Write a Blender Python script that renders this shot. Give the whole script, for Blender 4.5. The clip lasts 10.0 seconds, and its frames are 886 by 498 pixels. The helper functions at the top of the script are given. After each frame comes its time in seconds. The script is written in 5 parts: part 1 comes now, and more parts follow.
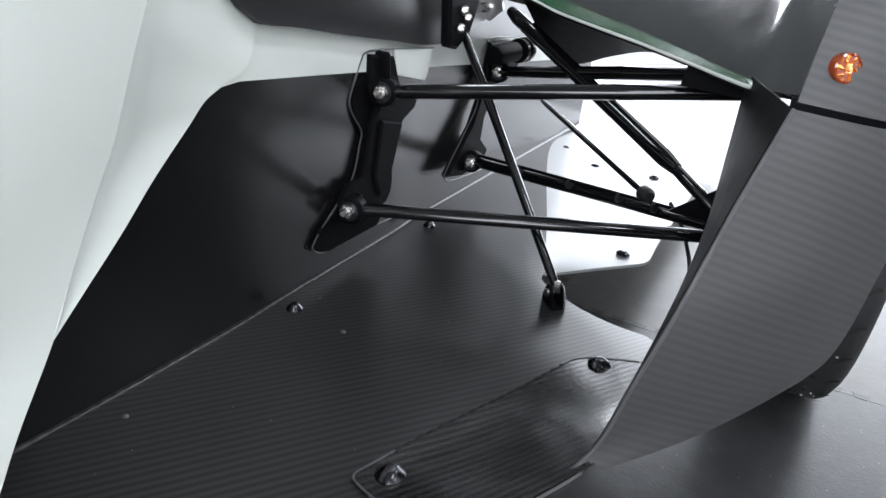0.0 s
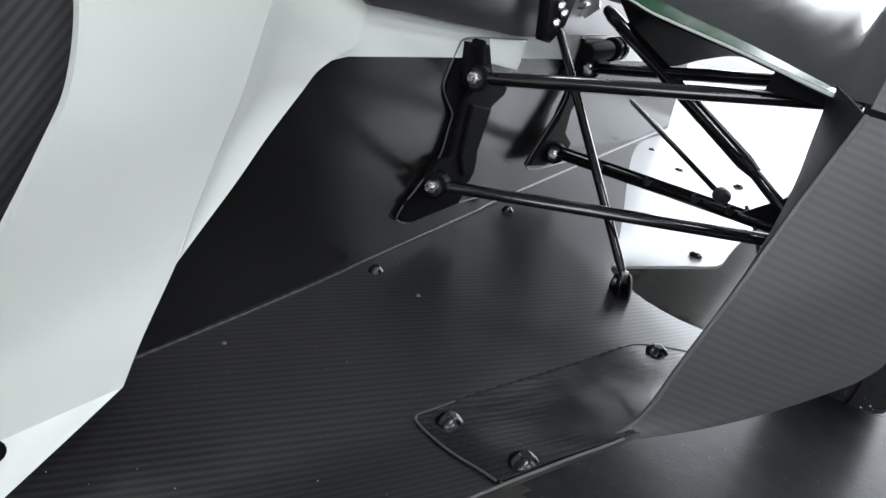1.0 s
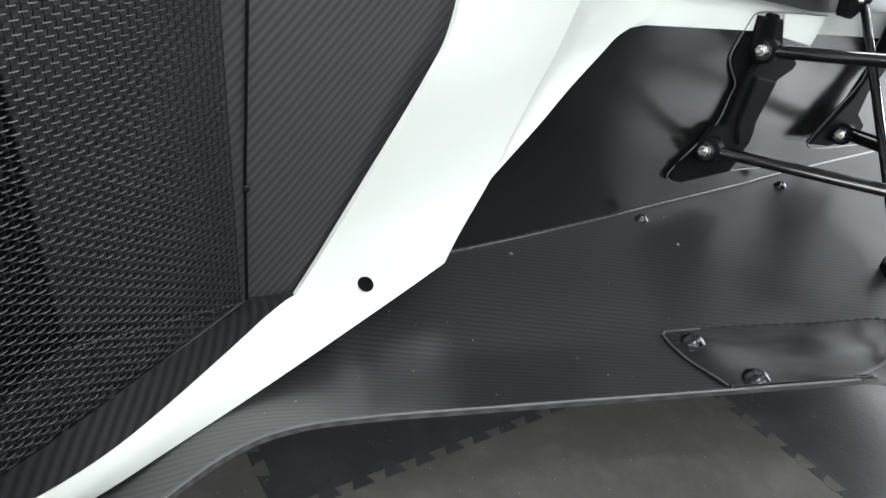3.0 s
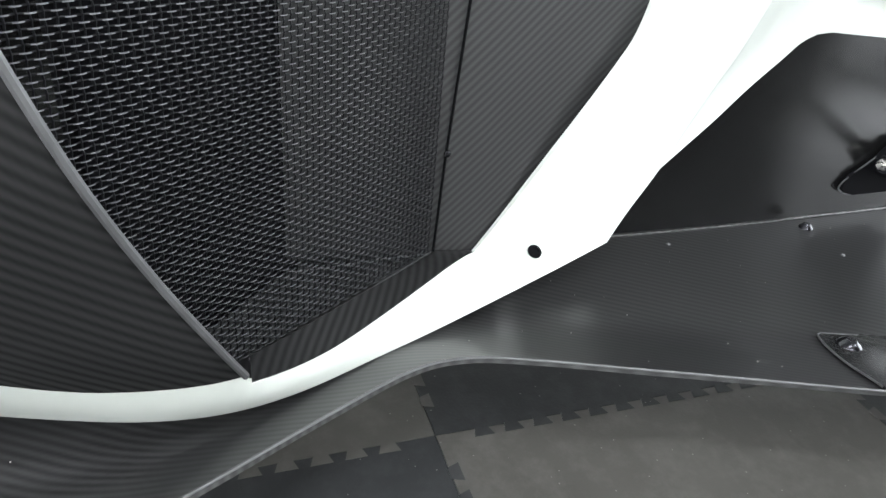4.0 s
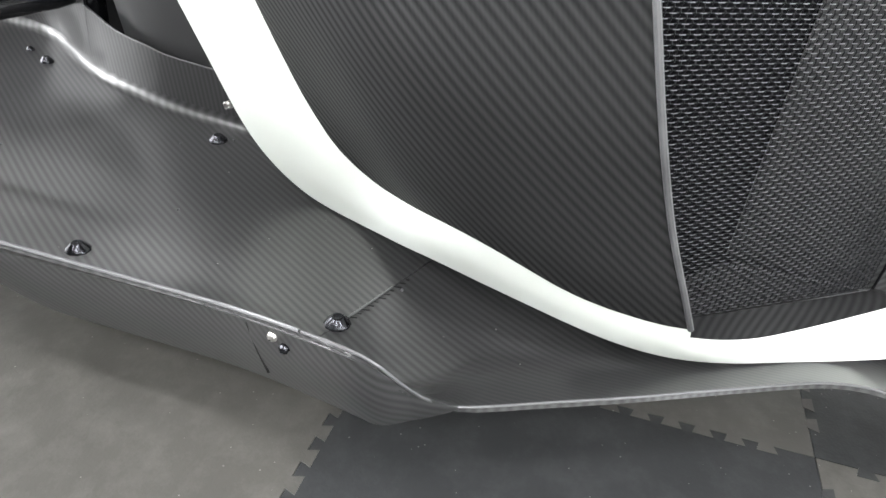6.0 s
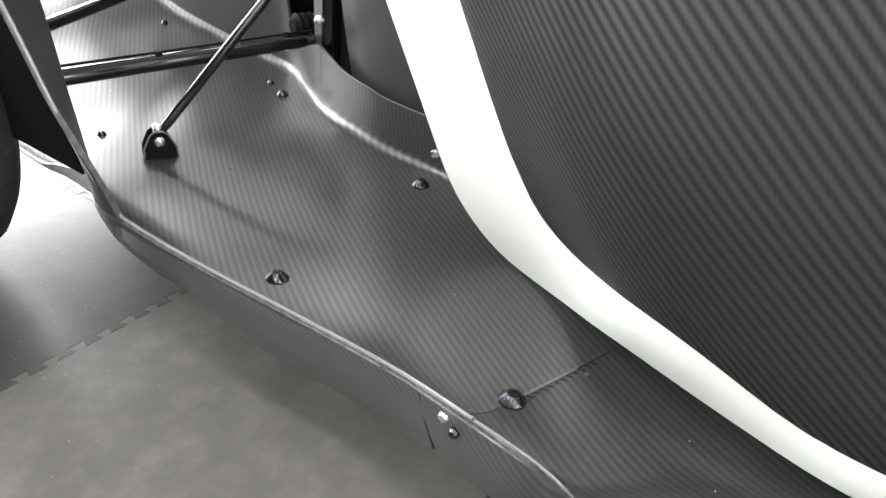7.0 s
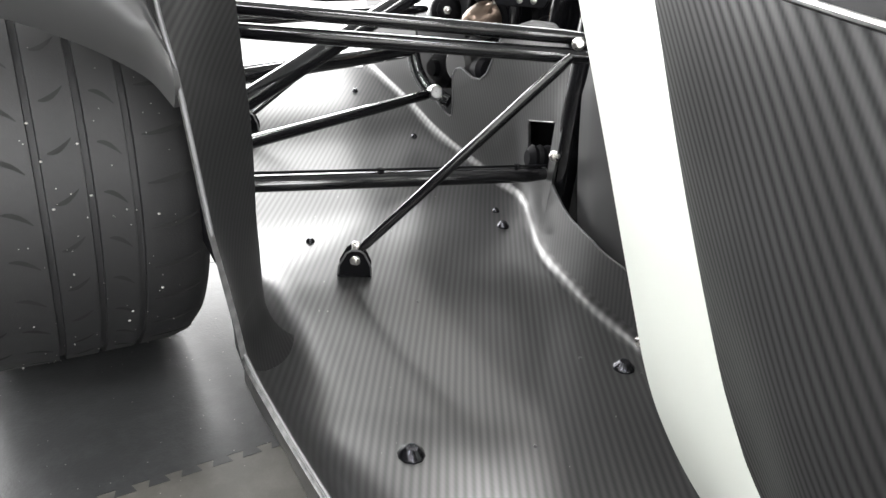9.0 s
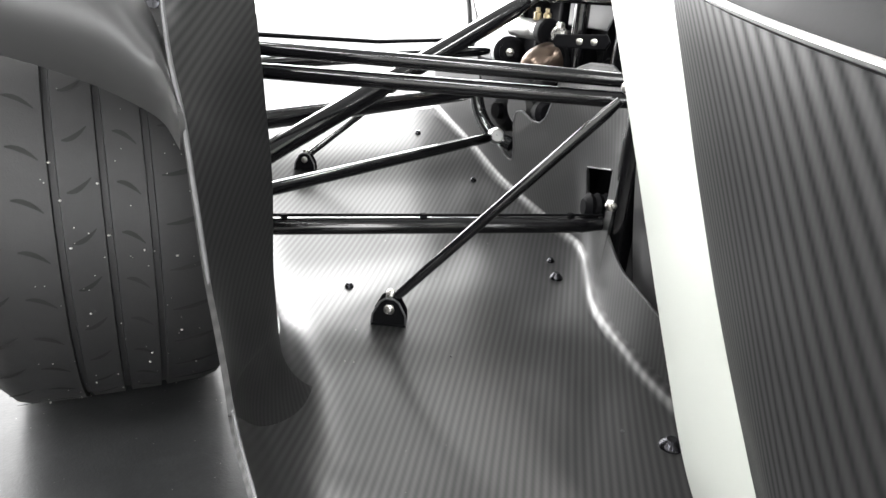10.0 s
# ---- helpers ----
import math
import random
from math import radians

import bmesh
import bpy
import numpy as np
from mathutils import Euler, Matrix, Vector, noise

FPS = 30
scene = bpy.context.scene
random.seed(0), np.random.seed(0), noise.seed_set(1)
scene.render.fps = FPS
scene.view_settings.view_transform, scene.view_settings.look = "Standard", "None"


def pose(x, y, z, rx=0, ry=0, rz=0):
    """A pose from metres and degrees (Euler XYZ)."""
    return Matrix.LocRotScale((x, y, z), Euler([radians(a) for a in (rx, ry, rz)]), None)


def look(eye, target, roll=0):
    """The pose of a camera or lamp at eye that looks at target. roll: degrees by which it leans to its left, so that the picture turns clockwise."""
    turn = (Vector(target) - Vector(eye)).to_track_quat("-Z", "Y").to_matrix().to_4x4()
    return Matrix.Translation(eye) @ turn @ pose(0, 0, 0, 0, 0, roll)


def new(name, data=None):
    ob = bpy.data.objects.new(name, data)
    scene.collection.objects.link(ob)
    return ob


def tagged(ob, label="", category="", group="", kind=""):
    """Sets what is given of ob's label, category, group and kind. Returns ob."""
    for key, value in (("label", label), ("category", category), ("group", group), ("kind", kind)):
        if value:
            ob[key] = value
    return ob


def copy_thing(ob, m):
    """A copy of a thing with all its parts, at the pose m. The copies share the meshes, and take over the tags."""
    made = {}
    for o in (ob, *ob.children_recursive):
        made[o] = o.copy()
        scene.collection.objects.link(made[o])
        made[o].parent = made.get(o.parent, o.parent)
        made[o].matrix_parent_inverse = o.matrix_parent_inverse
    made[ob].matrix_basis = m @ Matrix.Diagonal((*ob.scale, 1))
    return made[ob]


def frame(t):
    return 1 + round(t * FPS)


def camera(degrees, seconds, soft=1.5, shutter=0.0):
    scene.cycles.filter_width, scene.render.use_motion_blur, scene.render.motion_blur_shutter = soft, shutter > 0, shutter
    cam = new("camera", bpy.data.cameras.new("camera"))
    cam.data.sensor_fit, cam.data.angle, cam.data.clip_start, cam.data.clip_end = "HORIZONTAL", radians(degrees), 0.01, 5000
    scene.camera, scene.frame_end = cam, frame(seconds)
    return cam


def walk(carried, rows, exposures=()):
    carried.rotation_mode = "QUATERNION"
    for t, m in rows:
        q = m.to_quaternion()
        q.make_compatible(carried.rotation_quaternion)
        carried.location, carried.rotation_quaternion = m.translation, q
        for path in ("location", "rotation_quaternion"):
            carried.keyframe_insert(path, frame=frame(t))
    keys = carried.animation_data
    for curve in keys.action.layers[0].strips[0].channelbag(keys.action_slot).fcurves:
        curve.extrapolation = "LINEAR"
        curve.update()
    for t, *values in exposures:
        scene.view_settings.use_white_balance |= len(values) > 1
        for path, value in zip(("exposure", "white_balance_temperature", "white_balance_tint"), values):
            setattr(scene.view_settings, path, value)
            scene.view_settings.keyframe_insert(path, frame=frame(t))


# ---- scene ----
cam = camera(65.8, 10.0)
PATH = [
    (0, (0.113, 0.06, 0.588), (-0.702, 1.695, -0.224), 5.9),
    (0.5, (0.133, 0.034, 0.584), (-0.774, 1.619, -0.231), 7.8),
    (1, (0.152, 0.002, 0.588), (-0.846, 1.513, -0.26), 8.6),
    (1.5, (0.18, -0.03, 0.591), (-0.917, 1.392, -0.288), 9.1),
    (2, (0.214, -0.076, 0.592), (-1.038, 1.177, -0.336), 7.5),
    (2.2, (0.221, -0.089, 0.593), (-1.07, 1.114, -0.351), 7.0),
    (3.5, (0.3, -0.18, 0.604), (-1.252, 0.605, -0.383), 5.3),
    (4, (0.335, -0.222, 0.608), (-1.282, 0.385, -0.4), 5.6),
    (4.5, (0.381, -0.253, 0.618), (-1.285, 0.151, -0.412), 6.8),
    (5, (0.416, -0.295, 0.624), (-1.277, -0.104, -0.424), 7.2),
    (5.5, (0.451, -0.324, 0.632), (-1.234, -0.407, -0.442), 6.7),
    (6, (0.477, -0.348, 0.64), (-1.161, -0.712, -0.448), 6.3),
    (6.2, (0.48, -0.357, 0.641), (-1.127, -0.83, -0.452), 5.9),
    (7.3, (0.400, -0.398, 0.638), (-1.027, -1.391, -0.352), 4.9),
    (7.5, (0.389, -0.410, 0.642), (-1.007, -1.471, -0.325), 4.8),
    (8, (0.340, -0.438, 0.650), (-0.951, -1.679, -0.241), 4.4),
    (8.3, (0.311, -0.443, 0.652), (-0.916, -1.758, -0.225), 5.6),
    (8.5, (0.281, -0.442, 0.648), (-0.891, -1.814, -0.215), 5.4),
    (9, (0.22, -0.452, 0.648), (-0.826, -1.946, -0.171), 5.6),
    (9.5, (0.175, -0.461, 0.647), (-0.773, -2.044, -0.126), 4.7),
    (10, (0.118, -0.466, 0.647), (-0.711, -2.131, -0.089), 4.6),
]
EXPOSURES = [(0, -1.62, 6050, 11), (1.0, -1.70, 6100, 10), (2.0, -1.44, 6200, 8), (3.5, -0.80, 6200, 8), (4.5, -0.52, 6200, 8), (5.5, -0.20, 6350, 9), (6.5, -0.10, 6450, 10), (7.5, -0.11, 6550, 10), (8.5, -0.34, 6550, 10), (10, -0.62, 6550, 10)]
walk(cam, [(t, look(eye, target, roll)) for t, eye, target, roll in PATH], EXPOSURES)

# ---- light and sky ----
world = bpy.data.worlds.new("world")
scene.world = world
world.use_nodes = True
WN = world.node_tree.nodes
sky = WN.new("ShaderNodeTexSky")
sky.sky_type, sky.sun_disc = "NISHITA", False
sky.sun_elevation, sky.sun_rotation = radians(38), radians(150)
WN["Background"].inputs["Strength"].default_value = 0.12
world.node_tree.links.new(sky.outputs[0], WN["Background"].inputs["Color"])


def area_light(name, size_x, size_y, watts, m, colour=(1, 1, 1)):
    data = bpy.data.lights.new(name, "AREA")
    data.shape, data.size, data.size_y, data.energy, data.color = "RECTANGLE", size_x, size_y, watts, colour
    ob = new(name, data)
    ob.matrix_world = m
    return ob


# daylight in the two big door openings, and the ceiling tubes
area_light("door_daylight", 6.8, 2.6, 600, pose(-1.2, 4.75, 1.36, -90, 0, 0), (0.97, 0.99, 1.0))
area_light("rear_door_daylight", 6.2, 2.6, 700, pose(0.1, -4.35, 1.36, 90, 0, 0), (1.0, 1.0, 1.0))

# ---- materials ----
def material(name):
    mat = bpy.data.materials.new(name)
    mat.use_nodes = True
    nodes, links = mat.node_tree.nodes, mat.node_tree.links
    return mat, nodes, links, nodes["Principled BSDF"]


def node(nodes, kind, **values):
    n = nodes.new(kind)
    for key, value in values.items():
        n.inputs[key].default_value = value
    return n


def maths(nodes, links, op, a, b=None):
    n = nodes.new("ShaderNodeMath")
    n.operation = op
    for k, v in enumerate((a, b)):
        if v is None:
            continue
        if isinstance(v, (int, float)):
            n.inputs[k].default_value = v
        else:
            links.new(v, n.inputs[k])
    return n.outputs[0]


def blend(nodes, links, fac, a, b):
    n = nodes.new("ShaderNodeMix")
    n.data_type = "RGBA"
    for socket, v in ((n.inputs[0], fac), (n.inputs[6], a), (n.inputs[7], b)):
        if isinstance(v, (int, float)):
            socket.default_value = v
        elif isinstance(v, tuple):
            socket.default_value = (*v, 1)
        else:
            links.new(v, socket)
    return n.outputs[2]


def grains(nodes, links, coords, scale, detail=3.0, rough=0.55):
    n = node(nodes, "ShaderNodeTexNoise", Scale=scale, Detail=detail, Roughness=rough)
    links.new(coords, n.inputs["Vector"])
    return n.outputs["Fac"]


def carbon(name, across, pitch=0.0085, dark=0.010, light=0.040, rough=0.30, along=None, strength=1.0, coat=0.0, gloss=0.5, sheen=0.3):
    """Twill carbon weave: diagonal bands across the given way, with fine threads inside them."""
    mat, nodes, links, bsdf = material(name)
    place = nodes.new("ShaderNodeTexCoord").outputs["Object"]
    across = Vector(across).normalized()
    along = Vector(along).normalized() if along else across.orthogonal().normalized()

    def band(way, length):
        dot = nodes.new("ShaderNodeVectorMath")
        dot.operation = "DOT_PRODUCT"
        links.new(place, dot.inputs[0])
        dot.inputs[1].default_value = way
        wobble = maths(nodes, links, "MULTIPLY", grains(nodes, links, place, 9.0, 1.0), 0.0012)
        turned = maths(nodes, links, "ADD", dot.outputs["Value"], wobble)
        wave = maths(nodes, links, "SINE", maths(nodes, links, "MULTIPLY", turned, 2 * math.pi / length))
        return maths(nodes, links, "ADD", maths(nodes, links, "MULTIPLY", wave, 0.5), 0.5)

    twill = band(across, pitch)
    thread = band((across + along * 0.8).normalized(), pitch * 0.41)
    cloud = grains(nodes, links, place, 5.0, 4.0)
    mixed = maths(nodes, links, "MULTIPLY", maths(nodes, links, "ADD", maths(nodes, links, "MULTIPLY", twill, 0.92), maths(nodes, links, "MULTIPLY", thread, 0.08)), strength)
    tone = blend(nodes, links, mixed, (dark, dark, dark * 1.03), (light, light, light * 1.02))
    tone = blend(nodes, links, maths(nodes, links, "MULTIPLY", cloud, 0.22), tone, (0.02, 0.02, 0.021))
    links.new(tone, bsdf.inputs["Base Color"])
    smear = maths(nodes, links, "ADD", maths(nodes, links, "MULTIPLY", grains(nodes, links, place, 7.0, 3.0), 0.03), rough - 0.015)
    links.new(smear, bsdf.inputs["Roughness"])
    bsdf.inputs["Coat Weight"].default_value, bsdf.inputs["Coat Roughness"].default_value = coat, rough * 0.85
    # the fibres of every second band catch less light
    links.new(maths(nodes, links, "MULTIPLY", maths(nodes, links, "ADD", maths(nodes, links, "MULTIPLY", mixed, sheen), 1 - sheen), gloss), bsdf.inputs["Specular IOR Level"])
    return mat


def paint(name, colour, rough, metal=0.0, coat=0.0, spots=0.25, scale=8.0, relief=0.02, grain=300.0, gloss=0.5):
    """Paint, plastic, rubber or metal with faint stains and a fine surface grain."""
    mat, nodes, links, bsdf = material(name)
    place = nodes.new("ShaderNodeTexCoord").outputs["Object"]
    cloud = grains(nodes, links, place, scale, 5.0)
    worn = tuple(c * (1 - spots) for c in colour)
    links.new(blend(nodes, links, cloud, colour, worn), bsdf.inputs["Base Color"])
    links.new(maths(nodes, links, "ADD", maths(nodes, links, "MULTIPLY", grains(nodes, links, place, scale * 3), 0.12), max(rough - 0.06, 0.0)), bsdf.inputs["Roughness"])
    bsdf.inputs["Metallic"].default_value = metal
    bsdf.inputs["Specular IOR Level"].default_value = gloss
    bsdf.inputs["Coat Weight"].default_value, bsdf.inputs["Coat Roughness"].default_value = coat, 0.05
    bump = node(nodes, "ShaderNodeBump", Strength=relief, Distance=0.002)
    links.new(grains(nodes, links, place, grain, 2.0), bump.inputs["Height"])
    links.new(bump.outputs[0], bsdf.inputs["Normal"])
    return mat


def glow(name, colour, power):
    mat, nodes, links, bsdf = material(name)
    bsdf.inputs["Base Color"].default_value = (*colour, 1)
    bsdf.inputs["Emission Color"].default_value = (*colour, 1)
    bsdf.inputs["Emission Strength"].default_value = power
    return mat


CARBON_TRAY = carbon("carbon_tray", (0.835, -0.55, 0.45), 0.0091, dark=0.012, light=0.029, rough=0.296, gloss=1.0, sheen=0.32)
CARBON_SIDE = carbon("carbon_side_panel", (0.0, 0.97, 0.22), 0.0095, dark=0.010, light=0.040, rough=0.30, gloss=0.7, sheen=0.0)
CARBON_FRONT = carbon("carbon_front_tray", (0.835, -0.55, 0.45), 0.0091, dark=0.013, light=0.031, rough=0.296, gloss=0.5, sheen=0.2)
CARBON_PANEL = carbon("carbon_panel", (0.835, -0.55, 0.0), 0.010, dark=0.005, light=0.026, rough=0.20, gloss=0.8, sheen=0.5)
CARBON_SKIRT = carbon("carbon_skirt", (0.0, 0.7, 0.7), 0.0085, dark=0.018, light=0.042)
CARBON_POD = carbon("carbon_pod", (0.0, 0.67, 0.74), 0.0090, dark=0.012, light=0.0205, rough=0.40, gloss=0.23, sheen=0.9)
CARBON_TUB = carbon("carbon_tub", (0.0, 0.8, 0.6), 0.009, dark=0.005, light=0.007, rough=0.22, gloss=0.5, sheen=0.0)
# duct weave, its tone lifted to stand for light on the intake wall
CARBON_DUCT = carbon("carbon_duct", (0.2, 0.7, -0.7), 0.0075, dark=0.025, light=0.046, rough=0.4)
# the same weave darkened in colour, as shade behind the lip
CARBON_DUCT_DIM = carbon("carbon_duct_dim", (0.2, 0.7, -0.7), 0.0075, dark=0.008, light=0.024, rough=0.4, gloss=0.3)
CARBON_FENDER = carbon("carbon_fender", (0.1, 0.35, 0.9), 0.0085, dark=0.050, light=0.060, rough=0.40, sheen=0.16)
ARCH_GREY = paint("arch_grey", (0.05, 0.05, 0.051), 0.42, spots=0.2, scale=6, relief=0.01)
COVER_DARK = paint("cover_dark", (0.02, 0.02, 0.021), 0.6, spots=0.2, gloss=0.08)
CARBON_ARCH = carbon("carbon_arch", (0.5, 0.3, 0.8), 0.0085, dark=0.009, light=0.018, rough=0.36, gloss=0.4)
BODY_GREY = paint("body_grey", (0.03, 0.03, 0.031), 0.345, spots=0.15, scale=4, relief=0.005)
BRASS = paint("brass", (0.46, 0.38, 0.24), 0.35, metal=1.0, spots=0.2, scale=50)
GRIT = paint("grit", (0.42, 0.41, 0.39), 0.8, spots=0.3, scale=90)
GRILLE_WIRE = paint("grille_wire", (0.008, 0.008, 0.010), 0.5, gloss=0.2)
# pale metal for the grille crests; the highlight is put into its colour
WIRE_GLINT = paint("wire_glint", (0.20, 0.20, 0.215), 0.42, metal=0.5, spots=0.4, scale=60)
WHITE_PAINT = paint("white_paint", (0.70, 0.73, 0.685), 0.36, coat=0.25, spots=0.03, scale=3, relief=0.003)
GLOSS_BLACK = paint("gloss_black", (0.016, 0.017, 0.018), 0.10, coat=1.0, spots=0.1, relief=0.002, gloss=0.8)
STRIPE_GREEN = paint("stripe_green", (0.012, 0.06, 0.022), 0.12, coat=1.0, spots=0.1, relief=0.002)
TUBE_BLACK = paint("tube_black", (0.006, 0.006, 0.007), 0.17, coat=0.4, spots=0.2, scale=20)
BRACKET_BLACK = paint("bracket_black", (0.007, 0.007, 0.008), 0.5, spots=0.3, scale=30, relief=0.1, gloss=0.03)
STEEL = paint("steel", (0.62, 0.60, 0.57), 0.28, metal=1.0, spots=0.3, scale=60)
BOLT_BLACK = paint("bolt_black", (0.05, 0.05, 0.056), 0.2, metal=0.9, spots=0.2, scale=80)
RUBBER = paint("rubber", (0.015, 0.015, 0.016), 0.6, spots=0.3, scale=25, relief=0.1, grain=500)
GROOVE = paint("groove", (0.006, 0.006, 0.006), 0.8)
PALE_EDGE = paint("pale_edge", (0.145, 0.145, 0.15), 0.36, metal=0.4, spots=0.5, scale=40)
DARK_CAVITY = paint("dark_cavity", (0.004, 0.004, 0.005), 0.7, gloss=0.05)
LINER_BLACK = paint("liner_black", (0.004, 0.004, 0.005), 0.5, spots=0.2, gloss=0.05)
COWL_BLACK = paint("cowl_black", (0.012, 0.012, 0.013), 0.345, spots=0.2, scale=5, relief=0.005, gloss=0.35)
AMBER = paint("amber_lens", (0.95, 0.27, 0.03), 0.16, metal=0.55, coat=1.0, spots=0.3, scale=150, relief=0.1, grain=400)
AMBER_DEEP = paint("amber_rim", (0.30, 0.045, 0.005), 0.12, coat=1.0, spots=0.3, scale=120)
AMBER_PALE = paint("amber_bulb", (0.95, 0.50, 0.16), 0.15, coat=1.0, spots=0.1)
BRONZE = paint("bronze_boot", (0.16, 0.12, 0.095), 0.3, metal=0.85)
ALUMINIUM = paint("aluminium", (0.75, 0.75, 0.74), 0.3, metal=1.0, spots=0.15, scale=40)


def tile(name, colour, rough):
    """Hard rubbery floor tile: blotches, trodden scuffs, pale dust specks and a pebbled grain."""
    mat, nodes, links, bsdf = material(name)
    place = nodes.new("ShaderNodeTexCoord").outputs["Object"]
    shift = nodes.new("ShaderNodeVectorMath")
    shift.operation = "ADD"
    links.new(place, shift.inputs[0])
    links.new(nodes.new("ShaderNodeObjectInfo").outputs["Random"], shift.inputs[1])
    place = shift.outputs[0]
    blotch = grains(nodes, links, place, 4.0, 6.0, 0.65)
    scuff = node(nodes, "ShaderNodeMapRange")
    links.new(grains(nodes, links, place, 22.0, 5.0, 0.7), scuff.inputs[0])
    scuff.inputs[1].default_value, scuff.inputs[2].default_value = 0.45, 0.75
    specks = nodes.new("ShaderNodeTexVoronoi")
    specks.inputs["Scale"].default_value = 55.0
    links.new(place, specks.inputs["Vector"])
    dust = maths(nodes, links, "LESS_THAN", specks.outputs["Distance"], 0.055)
    tone = blend(nodes, links, blotch, tuple(c * 0.62 for c in colour), tuple(c * 1.35 for c in colour))
    tone = blend(nodes, links, maths(nodes, links, "MULTIPLY", scuff.outputs[0], 0.45), tone, tuple(c * 1.7 + 0.01 for c in colour))
    tone = blend(nodes, links, maths(nodes, links, "MULTIPLY", dust, 0.35), tone, (0.35, 0.34, 0.32))
    links.new(tone, bsdf.inputs["Base Color"])
    links.new(maths(nodes, links, "ADD", maths(nodes, links, "MULTIPLY", blotch, 0.10), rough - 0.05), bsdf.inputs["Roughness"])
    bsdf.inputs["Specular IOR Level"].default_value = 0.26
    bump = node(nodes, "ShaderNodeBump", Strength=0.13, Distance=0.002)
    links.new(grains(nodes, links, place, 260.0, 2.0), bump.inputs["Height"])
    links.new(bump.outputs[0], bsdf.inputs["Normal"])
    return mat


TILE_LIGHT = tile("tile_taupe", (0.067, 0.0645, 0.059), 0.36)
TILE_DARK = tile("tile_charcoal", (0.027, 0.028, 0.029), 0.335)
PLASTER = paint("plaster", (0.78, 0.78, 0.76), 0.8, spots=0.06, scale=1.5, relief=0.05)
DAYLIGHT = glow("bright_outdoors", (1.0, 1.0, 1.0), 10.0)
CEILING = paint("ceiling_tile", (0.24, 0.245, 0.24), 0.8, spots=0.1, scale=2, relief=0.1)
TAIL_GREY = paint("tail_grey", (0.16, 0.16, 0.165), 0.4, spots=0.1)
PALE_PANEL = paint("pale_panel", (0.55, 0.56, 0.57), 0.3, spots=0.05)
LAMP_GLOW = glow("lamp_diffuser", (1.0, 1.0, 0.98), 6.0)


# ---- building helpers ----
def spline(points, n):
    """n points along a smooth curve through the control points."""
    p = np.array(points, float)
    p = np.vstack([2 * p[0] - p[1], p, 2 * p[-1] - p[-2]])
    out = []
    for u in np.linspace(0, len(points) - 1 - 1e-9, n):
        k, f = int(u), u - int(u)
        a, b, c, d = p[k : k + 4]
        out.append(0.5 * (2 * b + (c - a) * f + (2 * a - 5 * b + 4 * c - d) * f**2 + (3 * b - a - 3 * c + d) * f**3))
    return np.array(out)


def profile(table):
    """A smooth function of one number, through (number, value) pairs."""
    dense = spline(sorted(table), 20 * len(table))
    return lambda v: float(np.interp(v, dense[:, 0], dense[:, 1]))


def thing(name, place, label, category, kind="", group=""):
    ob = new(name)
    ob.empty_display_size = 0.1
    ob.location = place
    bpy.context.view_layer.update()
    return tagged(ob, label, category, group, kind)


def link_mesh(name, mesh, mat, parent=None, label=""):
    ob = new(name, mesh)
    if mat:
        mesh.materials.append(mat)
    if parent:
        ob.parent = parent
        if parent.parent is None:
            ob.matrix_parent_inverse = parent.matrix_basis.inverted()
    if label:
        tagged(ob, label)
    return ob


def part(name, bm, mat, parent=None, label="", smooth=True):
    mesh = bpy.data.meshes.new(name)
    bm.normal_update()
    bm.to_mesh(mesh)
    bm.free()
    if smooth:
        mesh.polygons.foreach_set("use_smooth", [True] * len(mesh.polygons))
        mesh.set_sharp_from_angle(angle=radians(38))
    return link_mesh(name, mesh, mat, parent, label)


def sheet(rows, thick=0.004, flip=False, closed=False):
    """A smooth sheet of the given thickness over a grid of points; the thickness lies behind the face."""
    p = np.array(rows, float)
    m, n = p.shape[:2]
    du, dv = np.gradient(p, axis=0), np.gradient(p, axis=1)
    normal = np.cross(du, dv)
    normal /= np.linalg.norm(normal, axis=2, keepdims=True) + 1e-12
    if flip:
        normal = -normal
    back = p - normal * thick
    bm = bmesh.new()
    top = [[bm.verts.new(v) for v in row] for row in p]
    low = [[bm.verts.new(v) for v in row] for row in back]

    def quad(a, b, c, d):
        bm.faces.new((a, b, c, d) if not flip else (d, c, b, a))

    for i in range(m - 1):
        for j in range(n - 1):
            quad(top[i][j], top[i + 1][j], top[i + 1][j + 1], top[i][j + 1])
            quad(low[i][j], low[i][j + 1], low[i + 1][j + 1], low[i + 1][j])
    for j in range(n - 1):
        quad(top[0][j], top[0][j + 1], low[0][j + 1], low[0][j])
        quad(top[-1][j + 1], top[-1][j], low[-1][j], low[-1][j + 1])
    for i in range(m - 1):
        quad(top[i + 1][0], top[i][0], low[i][0], low[i + 1][0])
        quad(top[i][-1], top[i + 1][-1], low[i + 1][-1], low[i][-1])
    return bm


